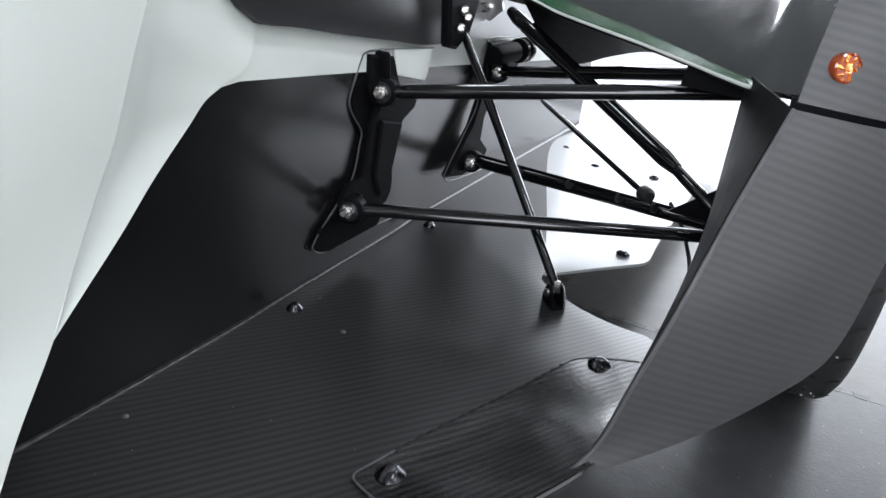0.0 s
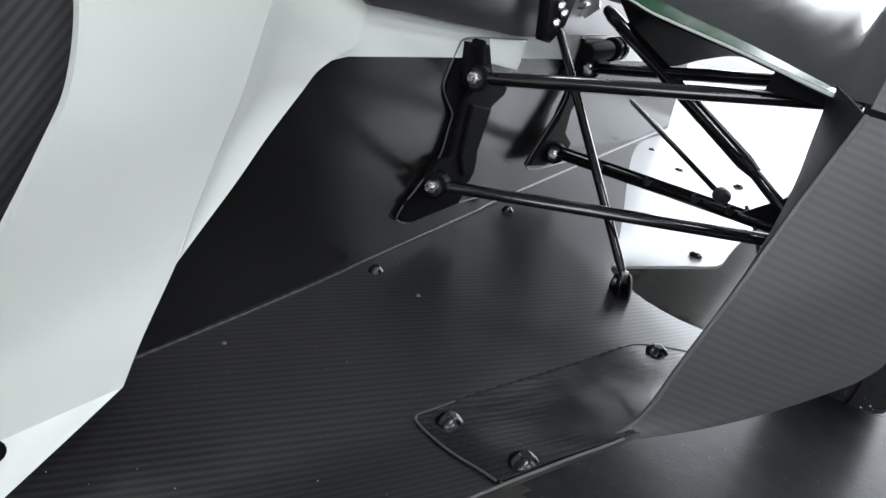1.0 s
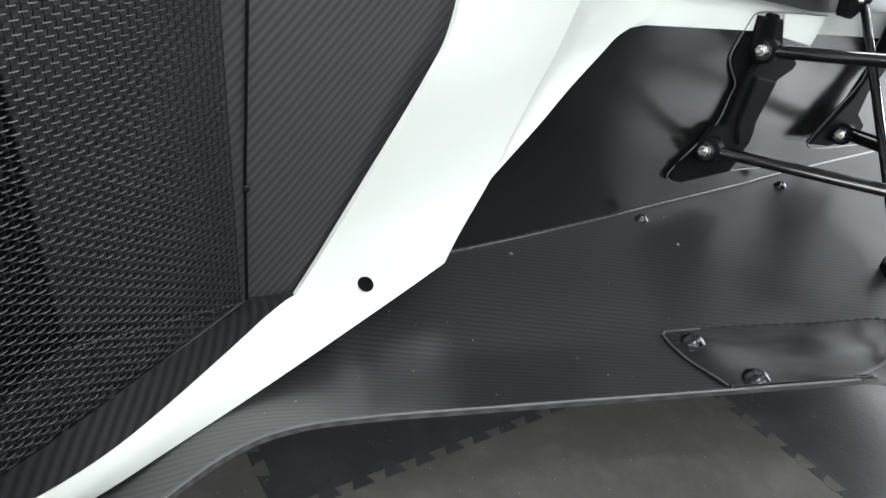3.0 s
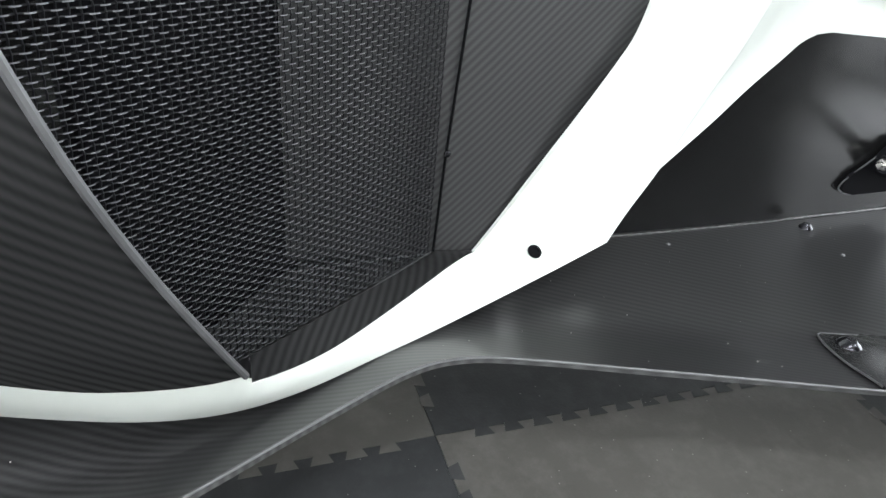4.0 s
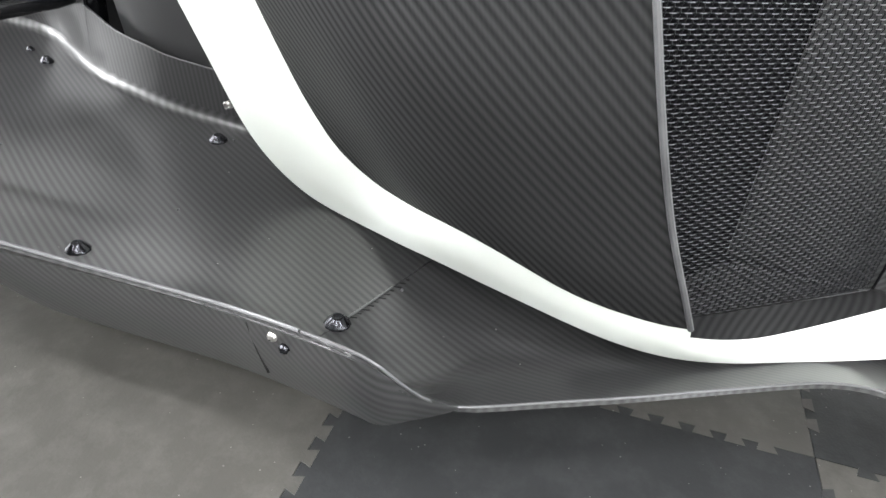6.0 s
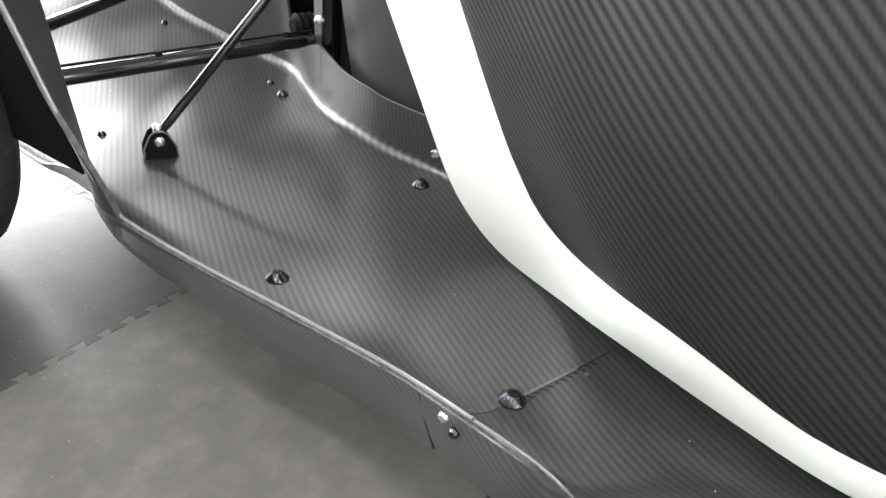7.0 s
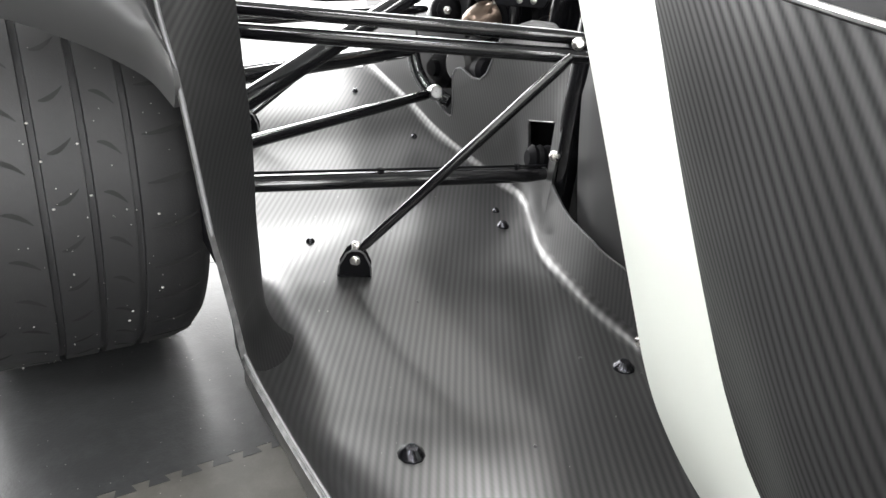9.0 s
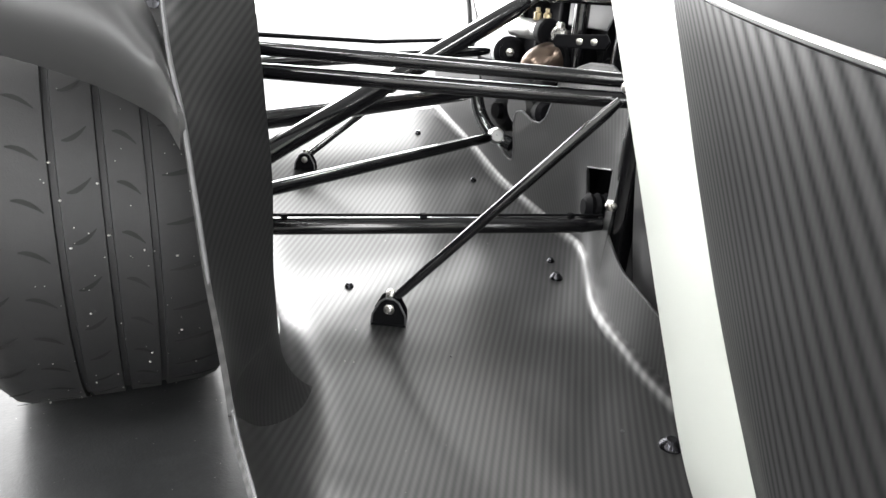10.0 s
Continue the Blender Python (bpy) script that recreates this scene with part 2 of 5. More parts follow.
def tube(points, radius, sides=12, flat=1.0):
    """A round bar along points; radius may be a list. flat squashes it sideways."""
    p = [Vector(v) for v in points]
    radii = radius if isinstance(radius, (list, tuple)) else [radius] * len(p)
    bm = bmesh.new()
    rings, side = [], None
    for k, v in enumerate(p):
        way = (p[min(k + 1, len(p) - 1)] - p[max(k - 1, 0)]).normalized()
        if side is None:
            side = way.cross(Vector((0, 0, 1)) if abs(way.z) < 0.9 else Vector((1, 0, 0))).normalized()
        side = (side - way * side.dot(way)).normalized()
        up = way.cross(side)
        rings.append([bm.verts.new(v + radii[k] * (math.cos(a) * side + flat * math.sin(a) * up)) for a in (2 * math.pi * i / sides for i in range(sides))])
    for a, b in zip(rings, rings[1:]):
        for i in range(sides):
            bm.faces.new((a[i], a[(i + 1) % sides], b[(i + 1) % sides], b[i]))
    bm.faces.new(rings[0][::-1])
    bm.faces.new(rings[-1])
    bmesh.ops.recalc_face_normals(bm, faces=bm.faces)
    return bm


def turned(outline, m, sides=24):
    """A turned piece: (radius, height) pairs spun about the z axis of the pose m."""
    bm = bmesh.new()
    rings = []
    for r, h in outline:
        if r < 1e-6:
            rings.append([bm.verts.new(m @ Vector((0, 0, h)))])
        else:
            rings.append([bm.verts.new(m @ Vector((r * math.cos(2 * math.pi * i / sides), r * math.sin(2 * math.pi * i / sides), h))) for i in range(sides)])
    for a, b in zip(rings, rings[1:]):
        for i in range(sides):
            j = (i + 1) % sides
            ring = [a[0]] if len(a) == 1 else [a[i], a[j]]
            ring += [b[0]] if len(b) == 1 else [b[j], b[i]]
            if len(ring) > 2:
                bm.faces.new(ring)
    for ring, back in ((rings[0], True), (rings[-1], False)):
        if len(ring) > 1:
            bm.faces.new(ring[::-1] if back else ring)
    bmesh.ops.recalc_face_normals(bm, faces=bm.faces)
    return bm


def block(size, m, bevel=0.003):
    bm = bmesh.new()
    bmesh.ops.create_cube(bm, size=1.0)
    bmesh.ops.scale(bm, vec=size, verts=bm.verts)
    if bevel:
        bmesh.ops.bevel(bm, geom=bm.edges[:], offset=bevel, segments=2, affect="EDGES", profile=0.5)
    bmesh.ops.transform(bm, matrix=m, verts=bm.verts)
    return bm


def plate(outline, thick, m, bevel=0.001):
    """A flat plate cut to an outline in the pose's x and y, thick along its z."""
    bm = bmesh.new()
    face = bm.faces.new([bm.verts.new((x, y, 0)) for x, y in outline])
    grown = bmesh.ops.extrude_face_region(bm, geom=[face])
    bmesh.ops.translate(bm, vec=(0, 0, thick), verts=[v for v in grown["geom"] if isinstance(v, bmesh.types.BMVert)])
    bmesh.ops.recalc_face_normals(bm, faces=bm.faces)
    if bevel:
        rim = [e for e in bm.edges if abs(e.verts[0].co.z - e.verts[1].co.z) < 1e-7]
        bmesh.ops.bevel(bm, geom=rim, offset=bevel, segments=1, affect="EDGES")
    bmesh.ops.transform(bm, matrix=m, verts=bm.verts)
    return bm


def axes_at(place, way, side=None):
    """A pose at a place whose z axis points along a way."""
    z = Vector(way).normalized()
    x = Vector(side) if side else (Vector((1, 0, 0)) if abs(z.x) < 0.9 else Vector((0, 1, 0)))
    x = (x - z * x.dot(z)).normalized()
    turn = Matrix((x, z.cross(x), z)).transposed().to_4x4()
    return Matrix.Translation(place) @ turn


def smoothstep(u):
    u = min(max(u, 0.0), 1.0)
    return u * u * (3 - 2 * u)


# ---- the garage ----
X0, X1, Y0, Y1, TOP = -6.0, 3.5, -4.4, 4.8, 3.3


def wall(name, size, place, label):
    return tagged(part(name, block(size, pose(*place), 0.0), PLASTER, smooth=False), label, "wall", kind="structure")


wall("wall_east", (0.2, Y1 - Y0 + 0.4, TOP), (X1 + 0.1, (Y0 + Y1) / 2, TOP / 2), "plain white plastered garage wall")
wall("wall_west", (0.2, Y1 - Y0 + 0.4, TOP), (X0 - 0.1, (Y0 + Y1) / 2, TOP / 2), "plain white plastered garage wall")
for name, y in (("wall_north", Y1 + 0.1), ("wall_south", Y0 - 0.1)):
    side_l, side_r = (-4.6, 2.2) if y > 0 else (-3.0, 3.2)
    bm = block((side_l - X0, 0.2, TOP), pose((X0 + side_l) / 2, y, TOP / 2), 0.0)
    for size, place in (((X1 - side_r, 0.2, TOP), ((X1 + side_r) / 2, y, TOP / 2)), ((side_r - side_l, 0.2, TOP - 2.7), ((side_r + side_l) / 2, y, (TOP + 2.7) / 2))):
        extra = block(size, pose(*place), 0.0)
        mesh = bpy.data.meshes.new("extra")
        extra.to_mesh(mesh)
        bm.from_mesh(mesh)
        bpy.data.meshes.remove(mesh)
        extra.free()
    tagged(part(name, bm, PLASTER, smooth=False), "white plastered wall round a wide open garage door", "wall", kind="structure")
    out = y + (3.0 if y > 0 else -6.0)
    tagged(part("backdrop", block((18, 0.05, 9), pose(-1.2, out, 4.0), 0.0), DAYLIGHT, smooth=False), "overexposed white daylight outside the garage door", "daylight", kind="structure")
tagged(part("ceiling", block((X1 - X0 + 0.4, Y1 - Y0 + 0.4, 0.15), pose((X0 + X1) / 2, (Y0 + Y1) / 2, TOP + 0.075), 0.0), CEILING, smooth=False), "grey suspended garage ceiling", "ceiling", kind="structure")


def ceiling_lamp():
    ob = thing("ceiling_light", (0, 0, TOP), "long white ceiling light panel, switched on", "ceiling light", group="ceiling lights")
    part("housing", block((0.34, 1.3, 0.06), pose(0, 0, TOP - 0.03), 0.005), PLASTER, ob)
    part("diffuser", block((0.28, 1.22, 0.02), pose(0, 0, TOP - 0.068), 0.004), LAMP_GLOW, ob, "glowing white diffuser")
    return ob


first_lamp = ceiling_lamp()
# the unseen row at x 2.6 is added to brighten the car's outer side
lamp_places = [(x, y) for x in (-2.2, 1.1, 2.6) for y in (-2.6, 0.2, 3.0)]
for k, (x, y) in enumerate(lamp_places):
    if k:
        copy_thing(first_lamp, pose(x, y, TOP))
    area_light("lamp_light", 0.28, 1.22, 85, pose(x, y, TOP - 0.09))
first_lamp.location = (*lamp_places[0], TOP)

# ---- the car ----
car = thing("sports_car", (-0.95, -0.3, 0.0), "open-wheeled white and bare carbon track car parked on tiles", "car")

# outer edge of the underbody: place across and height along the car
EDGE_LINE = [(-2.2, -0.08, 0.36), (-1.95, -0.078, 0.29), (-1.6, -0.075, 0.20), (-1.42, -0.070, 0.172), (-1.35, -0.065, 0.186), (-1.28, -0.054, 0.205), (-1.215, -0.037, 0.226), (-1.15, -0.002, 0.243), (-1.09, 0.030, 0.250), (-1.03, 0.044, 0.252), (-0.913, 0.044, 0.242), (-0.76, 0.043, 0.238), (-0.64, 0.055, 0.247), (-0.536, 0.088, 0.27), (-0.484, 0.092, 0.264), (-0.448, 0.059, 0.206), (-0.417, 0.02, 0.166), (-0.339, -0.016, 0.166), (-0.256, -0.052, 0.17), (-0.147, -0.115, 0.163), (-0.058, -0.154, 0.166), (0.002, -0.161, 0.166), (0.073, -0.15, 0.16), (0.175, -0.119, 0.156), (0.285, -0.086, 0.151), (0.419, -0.043, 0.147), (0.496, -0.009, 0.154), (0.566, 0.027, 0.165), (0.63, 0.036, 0.16), (0.75, 0.036, 0.135), (1.0, 0.036, 0.115)]
edge_x = profile([(y, x) for y, x, z in EDGE_LINE])
edge_z = profile([(y, z) for y, x, z in EDGE_LINE])
floor_z = profile([(-2.2, 0.33), (-1.95, 0.262), (-1.8, 0.214), (-1.6, 0.170), (-1.46, 0.150), (-1.2, 0.128), (-1.0, 0.118), (-0.6, 0.118), (0.0, 0.118), (0.5, 0.114), (0.8, 0.108), (1.1, 0.104)])
seam_x = profile([(-2.2, -0.648), (-2.097, -0.652), (-1.93, -0.662), (-1.80, -0.669), (-1.67, -0.681), (-1.55, -0.695), (-1.475, -0.685), (-1.335, -0.606), (-1.255, -0.571), (-1.15, -0.547), (-1.03, -0.532), (-0.95, -0.523), (-0.7, -0.49), (0.0, -0.455), (0.33, -0.445), (0.6, -0.45), (0.78, -0.462), (1.03, -0.475), (1.24, -0.487), (2.2, -0.51)])


curl_wide = profile([(-2.2, 0.06), (-1.65, 0.075), (-1.45, 0.072), (-1.354, 0.078), (-1.27, 0.078), (-1.21, 0.085), (-1.13, 0.125), (-1.05, 0.16), (-0.95, 0.175), (-0.8, 0.18), (-0.6, 0.155), (-0.4, 0.15), (-0.3, 0.16), (1.0, 0.16)])


def tray_z(x, y):
    """Height of the underbody's upper face: nearly flat, then curling up to its outer edge, steeply where it meets the rear guard."""
    a, b = seam_x(y), edge_x(y)
    curl = min(curl_wide(y), 0.75 * (b - a))
    v = min(1.0, max(0.0, (x - (b - curl)) / curl))
    steep = smoothstep((-1.03 - y) / 0.10)
    soft = smoothstep((-0.55 - y) / 0.3)
    lift = (1 - steep) * ((1 - soft) * (0.35 * smoothstep(v) + 0.65 * v**2.2) + soft * v**4) + steep * (1 - (1 - 0.995 * v**2.2) ** 0.5)
    dish = 0.009 * smoothstep((-0.25 - y) / 0.25) * smoothstep((y + 1.45) / 0.3) * math.sin(math.pi * min(1.0, max(0.0, (x - a) / (b - a))))
    return floor_z(y) - dish + (edge_z(y) - floor_z(y)) * lift


def joint_slant(x, y):
    """The joint between the two trays runs slightly askew; rows near it follow."""
    return y - 0.36 * (x + 0.25) * max(0.0, 1 - abs(y + 0.5455) / 0.30)


def tray_rows(y_from, y_to, n, limit=None):
    rows = []
    for y0 in np.linspace(y_from, y_to, n):
        row = []
        for u in np.linspace(0, 1, 44):
            f = 1 - (1 - u) ** (1.5 + 1.2 * smoothstep((-0.9 - y0) / 0.2))
            y = y0
            for _ in range(3):
                r = 0.004 + 0.018 * smoothstep((-0.7 - y) / 0.25)
                a, b = seam_x(y) + r * 0.4, edge_x(y)
                if limit:
                    b = min(b, limit(y))
                x = a + (b - a) * f
                y = joint_slant(x, y0)
            row.append((x, y, tray_z(x, y)))
        # the sheet turns up into the body along the seam
        (a, y, z), r = row[0], 0.004 + 0.018 * smoothstep((-0.7 - y0) / 0.25)
        lift = [(a - r * math.sin(f), y, z + r * (1 - math.cos(f))) for f in np.linspace(math.pi / 2, 0.2, 8)]
        rows.append(lift + row)
    return rows


front_cut = profile([(0.86, 0.05), (0.935, 0.01), (0.955, -0.05), (0.985, -0.12), (1.03, -0.185), (1.08, -0.20), (1.25, -0.262), (1.87, -0.485), (2.2, -0.49)])
tray = part("underbody_tray", sheet(tray_rows(-0.545, 2.1, 220, lambda y: front_cut(y) if y > 0.86 else 9), 0.005, flip=True), CARBON_FRONT, car, "satin black carbon underbody tray with turned-up edge")
rear_tray = part("rear_underbody_tray", sheet(tray_rows(-2.15, -0.5465, 130), 0.005, flip=True), CARBON_TRAY, car, "satin twill carbon rear underbody tray")


def edge_bead(name, y_from, y_to, n, parent, r=0.0015):
    line = [(edge_x(y), y, edge_z(y) + 0.001) for y in np.linspace(y_from, y_to, n)]
    part(name, tube(line, r, 8), PALE_EDGE, parent, "pale worn rolled edge")


edge_bead("edge_bead", -0.545, 0.56, 80, tray)
edge_bead("edge_bead", -1.027, -0.547, 50, rear_tray, 0.0018)

joint = [(x, joint_slant(x, -0.5457), tray_z(x, joint_slant(x, -0.5457)) + 0.0012) for x in np.linspace(-0.208, -0.112, 14)]
part("tray_joint", tube(joint, 0.0016, 6, 0.5), PALE_EDGE, rear_tray, "pale ragged joint between the trays")
for k, x in enumerate(np.linspace(-0.23, -0.13, 11)):
    y = joint_slant(x, -0.541)
    part("frayed_thread", block((0.0014, 0.005 + 0.003 * (k % 3), 0.0008), pose(x, y, tray_z(x, y) + 0.0008, 0, 0, 12), 0.0), GROOVE, rear_tray, smooth=False)

# skirt that hangs from the rear tray's edge down beside the ground
skirt_top = spline([(-0.417, 0.022, 0.168), (-0.432, 0.040, 0.186), (-0.452, 0.062, 0.212), (-0.484, 0.095, 0.262), (-0.536, 0.091, 0.269), (-0.64, 0.058, 0.246), (-0.76, 0.046, 0.237), (-0.913, 0.047, 0.241), (-0.99, 0.046, 0.247), (-1.015, 0.0455, 0.2505), (-1.028, 0.0455, 0.2525)], 90)
skirt_rows = []
for y, x, z in skirt_top[::-1]:
    drop = 0.10 - 0.07 * smoothstep((-0.86 - y) / 0.17)
    if y > -0.55:
        drop = min(drop, max(0.003, z - 0.164))
    skirt_rows.append([(x - (0.03 - 0.03 * smoothstep((-0.93 - y) / 0.1)) * u**1.6 * min(1.0, drop / 0.1), y, z - drop * u) for u in np.linspace(0, 1, 10)])
skirt = part("side_skirt", sheet(skirt_rows, 0.004, flip=True), CARBON_SKIRT, car, "carbon skirt hanging below the tray edge")
for y, z, mat in ((-0.576, 0.248, STEEL), (-0.563, 0.242, BOLT_BLACK)):
    part("bolt", turned([(0.005, -0.004), (0.005, 0.002), (0.003, 0.004), (0, 0.004)], axes_at((edge_x(y) + 0.002, y, z), (1, 0, 0.1)), 8), mat, skirt, "small bolt head")
part("skirt_seam", tube([(0.066, -0.607, 0.246), (0.060, -0.602, 0.21), (0.050, -0.598, 0.175)], 0.0014, 6), GROOVE, skirt, "dark seam in the skirt")


def dust(name, parent, y_from, y_to, count, seed):
    rnd = random.Random(seed)
    bm = bmesh.new()
    for _ in range(count):
        y = rnd.uniform(y_from, y_to)
        x = rnd.uniform(seam_x(y) + 0.03, edge_x(y) - 0.03)
        size = rnd.choice((0.0004, 0.0005, 0.0006, 0.0009))
        flake = bmesh.ops.create_icosphere(bm, subdivisions=1, radius=size)["verts"]
        bmesh.ops.transform(bm, matrix=pose(x, y, tray_z(x, y) + size * 0.4), verts=flake)
    tagged(part(name, bm, GRIT, parent), "tiny pale dust specks lying on the carbon", kind="stuff")


dust("dust", tray, -0.5, 0.9, 46, 3)
dust("dust", rear_tray, -1.7, -0.56, 40, 5)

# splitter ahead of the tray
splitter_x = profile([(1.06, -0.221), (1.108, -0.188), (1.18, -0.134), (1.246, -0.080), (1.266, -0.069), (1.29, -0.066), (1.316, -0.068), (1.40, -0.072), (1.6, -0.074), (2.4, -0.08)])
rows = []
for y in np.concatenate([np.linspace(1.08, 1.4, 40), np.linspace(1.43, 2.4, 14)]):
    a, b = front_cut(y) - 0.01, splitter_x(y)
    rows.append([(a + (b - a) * u, y, 0.098 - 0.01 * u) for u in np.linspace(0, 1, 8)])
splitter = part("front_splitter", sheet(rows, 0.006, flip=True), PALE_PANEL, car, "pale satin front splitter plate with dark bolts")

# access panel lying on the tray beside the front fender
panel_side = profile([(0.430, -0.02), (0.445, -0.061), (0.455, -0.096), (0.477, -0.156), (0.487, -0.169), (0.503, -0.166), (0.56, -0.149), (0.625, -0.128), (0.708, -0.099), (0.80, -0.069), (0.825, -0.055), (0.84, -0.030), (0.849, 0.01), (0.852, 0.03)])
rows = []
for y in np.linspace(0.436, 0.8505, 70):
    a, b = panel_side(y), edge_x(y) - 0.004
    rows.append([(a + (b - a) * u, y, tray_z(a + (b - a) * u, y) + 0.003) for u in np.linspace(0, 1, 16)])
access_panel = part("access_panel", sheet(rows, 0.0028, flip=True), CARBON_PANEL, tray, "glossier twill carbon access panel")


seam = [(panel_side(y) - 0.001, y, tray_z(panel_side(y), y) + 0.002 + 0.0008 * math.sin(y * 420)) for y in np.linspace(0.53, 0.80, 160)]
part("panel_seam", tube(seam, 0.0020, 6), GROOVE, access_panel, "dark ragged seam of the panel")
for y_from, y_to in ((0.438, 0.545), (0.79, 0.850)):
    rim = [(panel_side(y) - 0.001, y, tray_z(panel_side(y), y) + 0.003) for y in np.linspace(y_from, y_to, 50)]
    part("panel_rim", tube(rim, 0.0012, 6), PALE_EDGE, access_panel, "pale bare rim of the panel")


def cap_bolt(place, parent, r=0.0155, h=0.009, tilt=(0, 0, 1)):
    m = axes_at(place, tilt)
    part("bolt", turned([(r, -0.002), (r, 0.001), (r * 0.93, h * 0.3), (r * 0.45, h), (r * 0.3, h * 1.02), (0, h * 0.9)], m, 10), BOLT_BLACK, parent, "dark faceted bolt head")


def rivet(place, parent, r=0.004, mat=PALE_EDGE):
    part("rivet", turned([(r, -0.001), (r, 0.001), (r * 0.6, 0.0025), (0, 0.003)], axes_at(place, (0, 0, 1)), 10), mat, parent)


for x, y in ((-0.140, 0.505), (-0.028, 0.820), (-0.037, 0.478)):
    cap_bolt((x, y, tray_z(x, y) + 0.003), access_panel)
for x, y in ((-0.428, 0.708), (-0.444, 1.11)):
    cap_bolt((x, y, tray_z(x, y)), tray, 0.012)
for x, y in ((-0.123, -0.965), (-0.112, -0.597), (-0.483, -0.979), (-0.593, -1.416)):
    cap_bolt((x, y, tray_z(x, y)), rear_tray, 0.0165 if x > -0.5 and y > -1.2 else 0.013, 0.011)
for x, y in ((-0.212, -1.472), (-0.619, -1.476), (-0.616, -1.812), (-0.56, -2.02)):
    cap_bolt((x, y, tray_z(x, y)), rear_tray, 0.008, 0.007)
for x, y in ((-0.411, 0.424), (-0.339, 0.699)):
    rivet((x, y, tray_z(x, y)), tray, 0.0035)
for x, y in ((-0.443, -1.026), (-0.264, -0.912), (-0.494, -0.955), (-0.206, -0.5475), (-0.3, -1.25), (-0.06, -0.62)):
    rivet((x, y, tray_z(x, y)), rear_tray, 0.0023)
for x, y in ((-0.112, 1.262), (-0.18, 1.81), (-0.33, 1.79), (-0.45, 1.9)):
    cap_bolt((x, y, 0.094), splitter, 0.013, 0.006)

# tub wall beside the front suspension
def tub_lean(z):
    return -0.004 + 0.0135 * smoothstep((z - 0.13) / 0.35)


rows = []
for y in np.linspace(0.2, 2.2, 50):
    rows.append([(seam_x(y) + tub_lean(z), y, z) for z in np.linspace(floor_z(min(y, 1.1)) - 0.004, 0.43 - 0.075 * max(0.0, y - 0.6), 12)])
part("tub_side", sheet(rows, 0.01), CARBON_TUB, car, "smooth black carbon lower tub wall")
cowl_foot = profile([(0.56, 0.57), (0.605, 0.52), (0.632, 0.50), (0.655, 0.489), (0.725, 0.481), (0.842, 0.464), (0.959, 0.449), (1.085, 0.434), (1.4, 0.425), (2.2, 0.38)])
rows = []
for y in np.linspace(0.585, 2.2, 40):
    foot = 0.4305 - 0.075 * max(0.0, y - 0.6) - 0.006 * smoothstep((0.605 - y) / 0.02)
    rows.append([(seam_x(y) + tub_lean(z) + 0.003, y, z) for z in np.linspace(foot, max(foot + 0.05, cowl_foot(y) + 0.02), 4)])
part("tub_band", sheet(rows, 0.01), WHITE_PAINT, car, "white painted band along the tub")
rows = []
for y in np.linspace(0.565, 2.2, 60):
    rows.append([(seam_x(y) + 0.026 - 0.09 * u**1.7, y, cowl_foot(y) + 0.3 * u) for u in np.linspace(0, 1, 10)])
part("tub_cowl", sheet(rows, 0.01), COWL_BLACK, car, "black upper tub cowl")

# white trim: forward panel, then the lip below the intake, then the rising rear lip
trim_out = [(-0.344, 0.265, 0.172), (-0.323, 0.192, 0.156), (-0.297, 0.114, 0.144), (-0.267, 0.039, 0.138), (-0.237, -0.028, 0.137), (-0.205, -0.095, 0.14), (-0.177, -0.154, 0.142), (-0.154, -0.223, 0.147), (-0.145, -0.296, 0.159), (-0.155, -0.37, 0.169), (-0.18, -0.444, 0.169), (-0.209, -0.509, 0.165), (-0.249, -0.563, 0.148), (-0.296, -0.617, 0.128), (-0.337, -0.68, 0.115), (-0.36, -0.743, 0.119), (-0.363, -0.792, 0.147), (-0.36, -0.833, 0.19), (-0.356, -0.861, 0.237), (-0.353, -0.889, 0.295), (-0.351, -0.924, 0.364), (-0.355, -0.979, 0.46), (-0.363, -1.049, 0.572), (-0.371, -1.118, 0.681)]
trim_in = [(-0.331, 0.068, 0.184), (-0.323, 0.056, 0.186), (-0.309, 0.038, 0.187), (-0.293, 0.014, 0.186), (-0.266, -0.027, 0.186), (-0.224, -0.085, 0.187), (-0.184, -0.139, 0.19), (-0.130, -0.209, 0.211), (-0.119, -0.262, 0.216), (-0.117, -0.336, 0.227), (-0.117, -0.405, 0.253), (-0.133, -0.465, 0.263), (-0.17, -0.515, 0.252), (-0.219, -0.558, 0.233), (-0.257, -0.609, 0.228), (-0.271, -0.662, 0.253), (-0.27, -0.7, 0.3), (-0.265, -0.729, 0.354), (-0.26, -0.751, 0.4), (-0.254, -0.771, 0.446), (-0.252, -0.792, 0.488), (-0.253, -0.827, 0.554), (-0.257, -0.876, 0.646), (-0.26, -0.93, 0.74)]
outer, inner = spline(trim_out, 160), spline(trim_in, 160)
NOTCH = 49
for line in (outer, inner):
    for _ in range(10):
        line[1:-1] = 0.25 * line[:-2] + 0.5 * line[1:-1] + 0.25 * line[2:]
rows = []
for k in range(160):
    a, b = outer[k], inner[k]
    # ahead of the pod's foot the lip is narrower, with a small notch between
    span = (b - a) * (1.0 - 0.30 * smoothstep((k - 16) / 30) if k < NOTCH else 1.0)
    along = outer[min(k + 1, 159)] - outer[max(k - 1, 0)]
    bulge = np.cross(span, along)
    bulge /= np.linalg.norm(bulge) + 1e-9
    if bulge[0] < 0:
        bulge = -bulge
    rows.append([a + span * u + bulge * 0.0025 * math.sin(math.pi * min(1, u * 1.0)) * (1 if k > 30 else k / 30) for u in np.linspace(0, 1, 12)])
trim_rows = rows
trim = part("white_trim", sheet(rows, 0.006, flip=True), WHITE_PAINT, car, "glossy white body trim round the side pod")

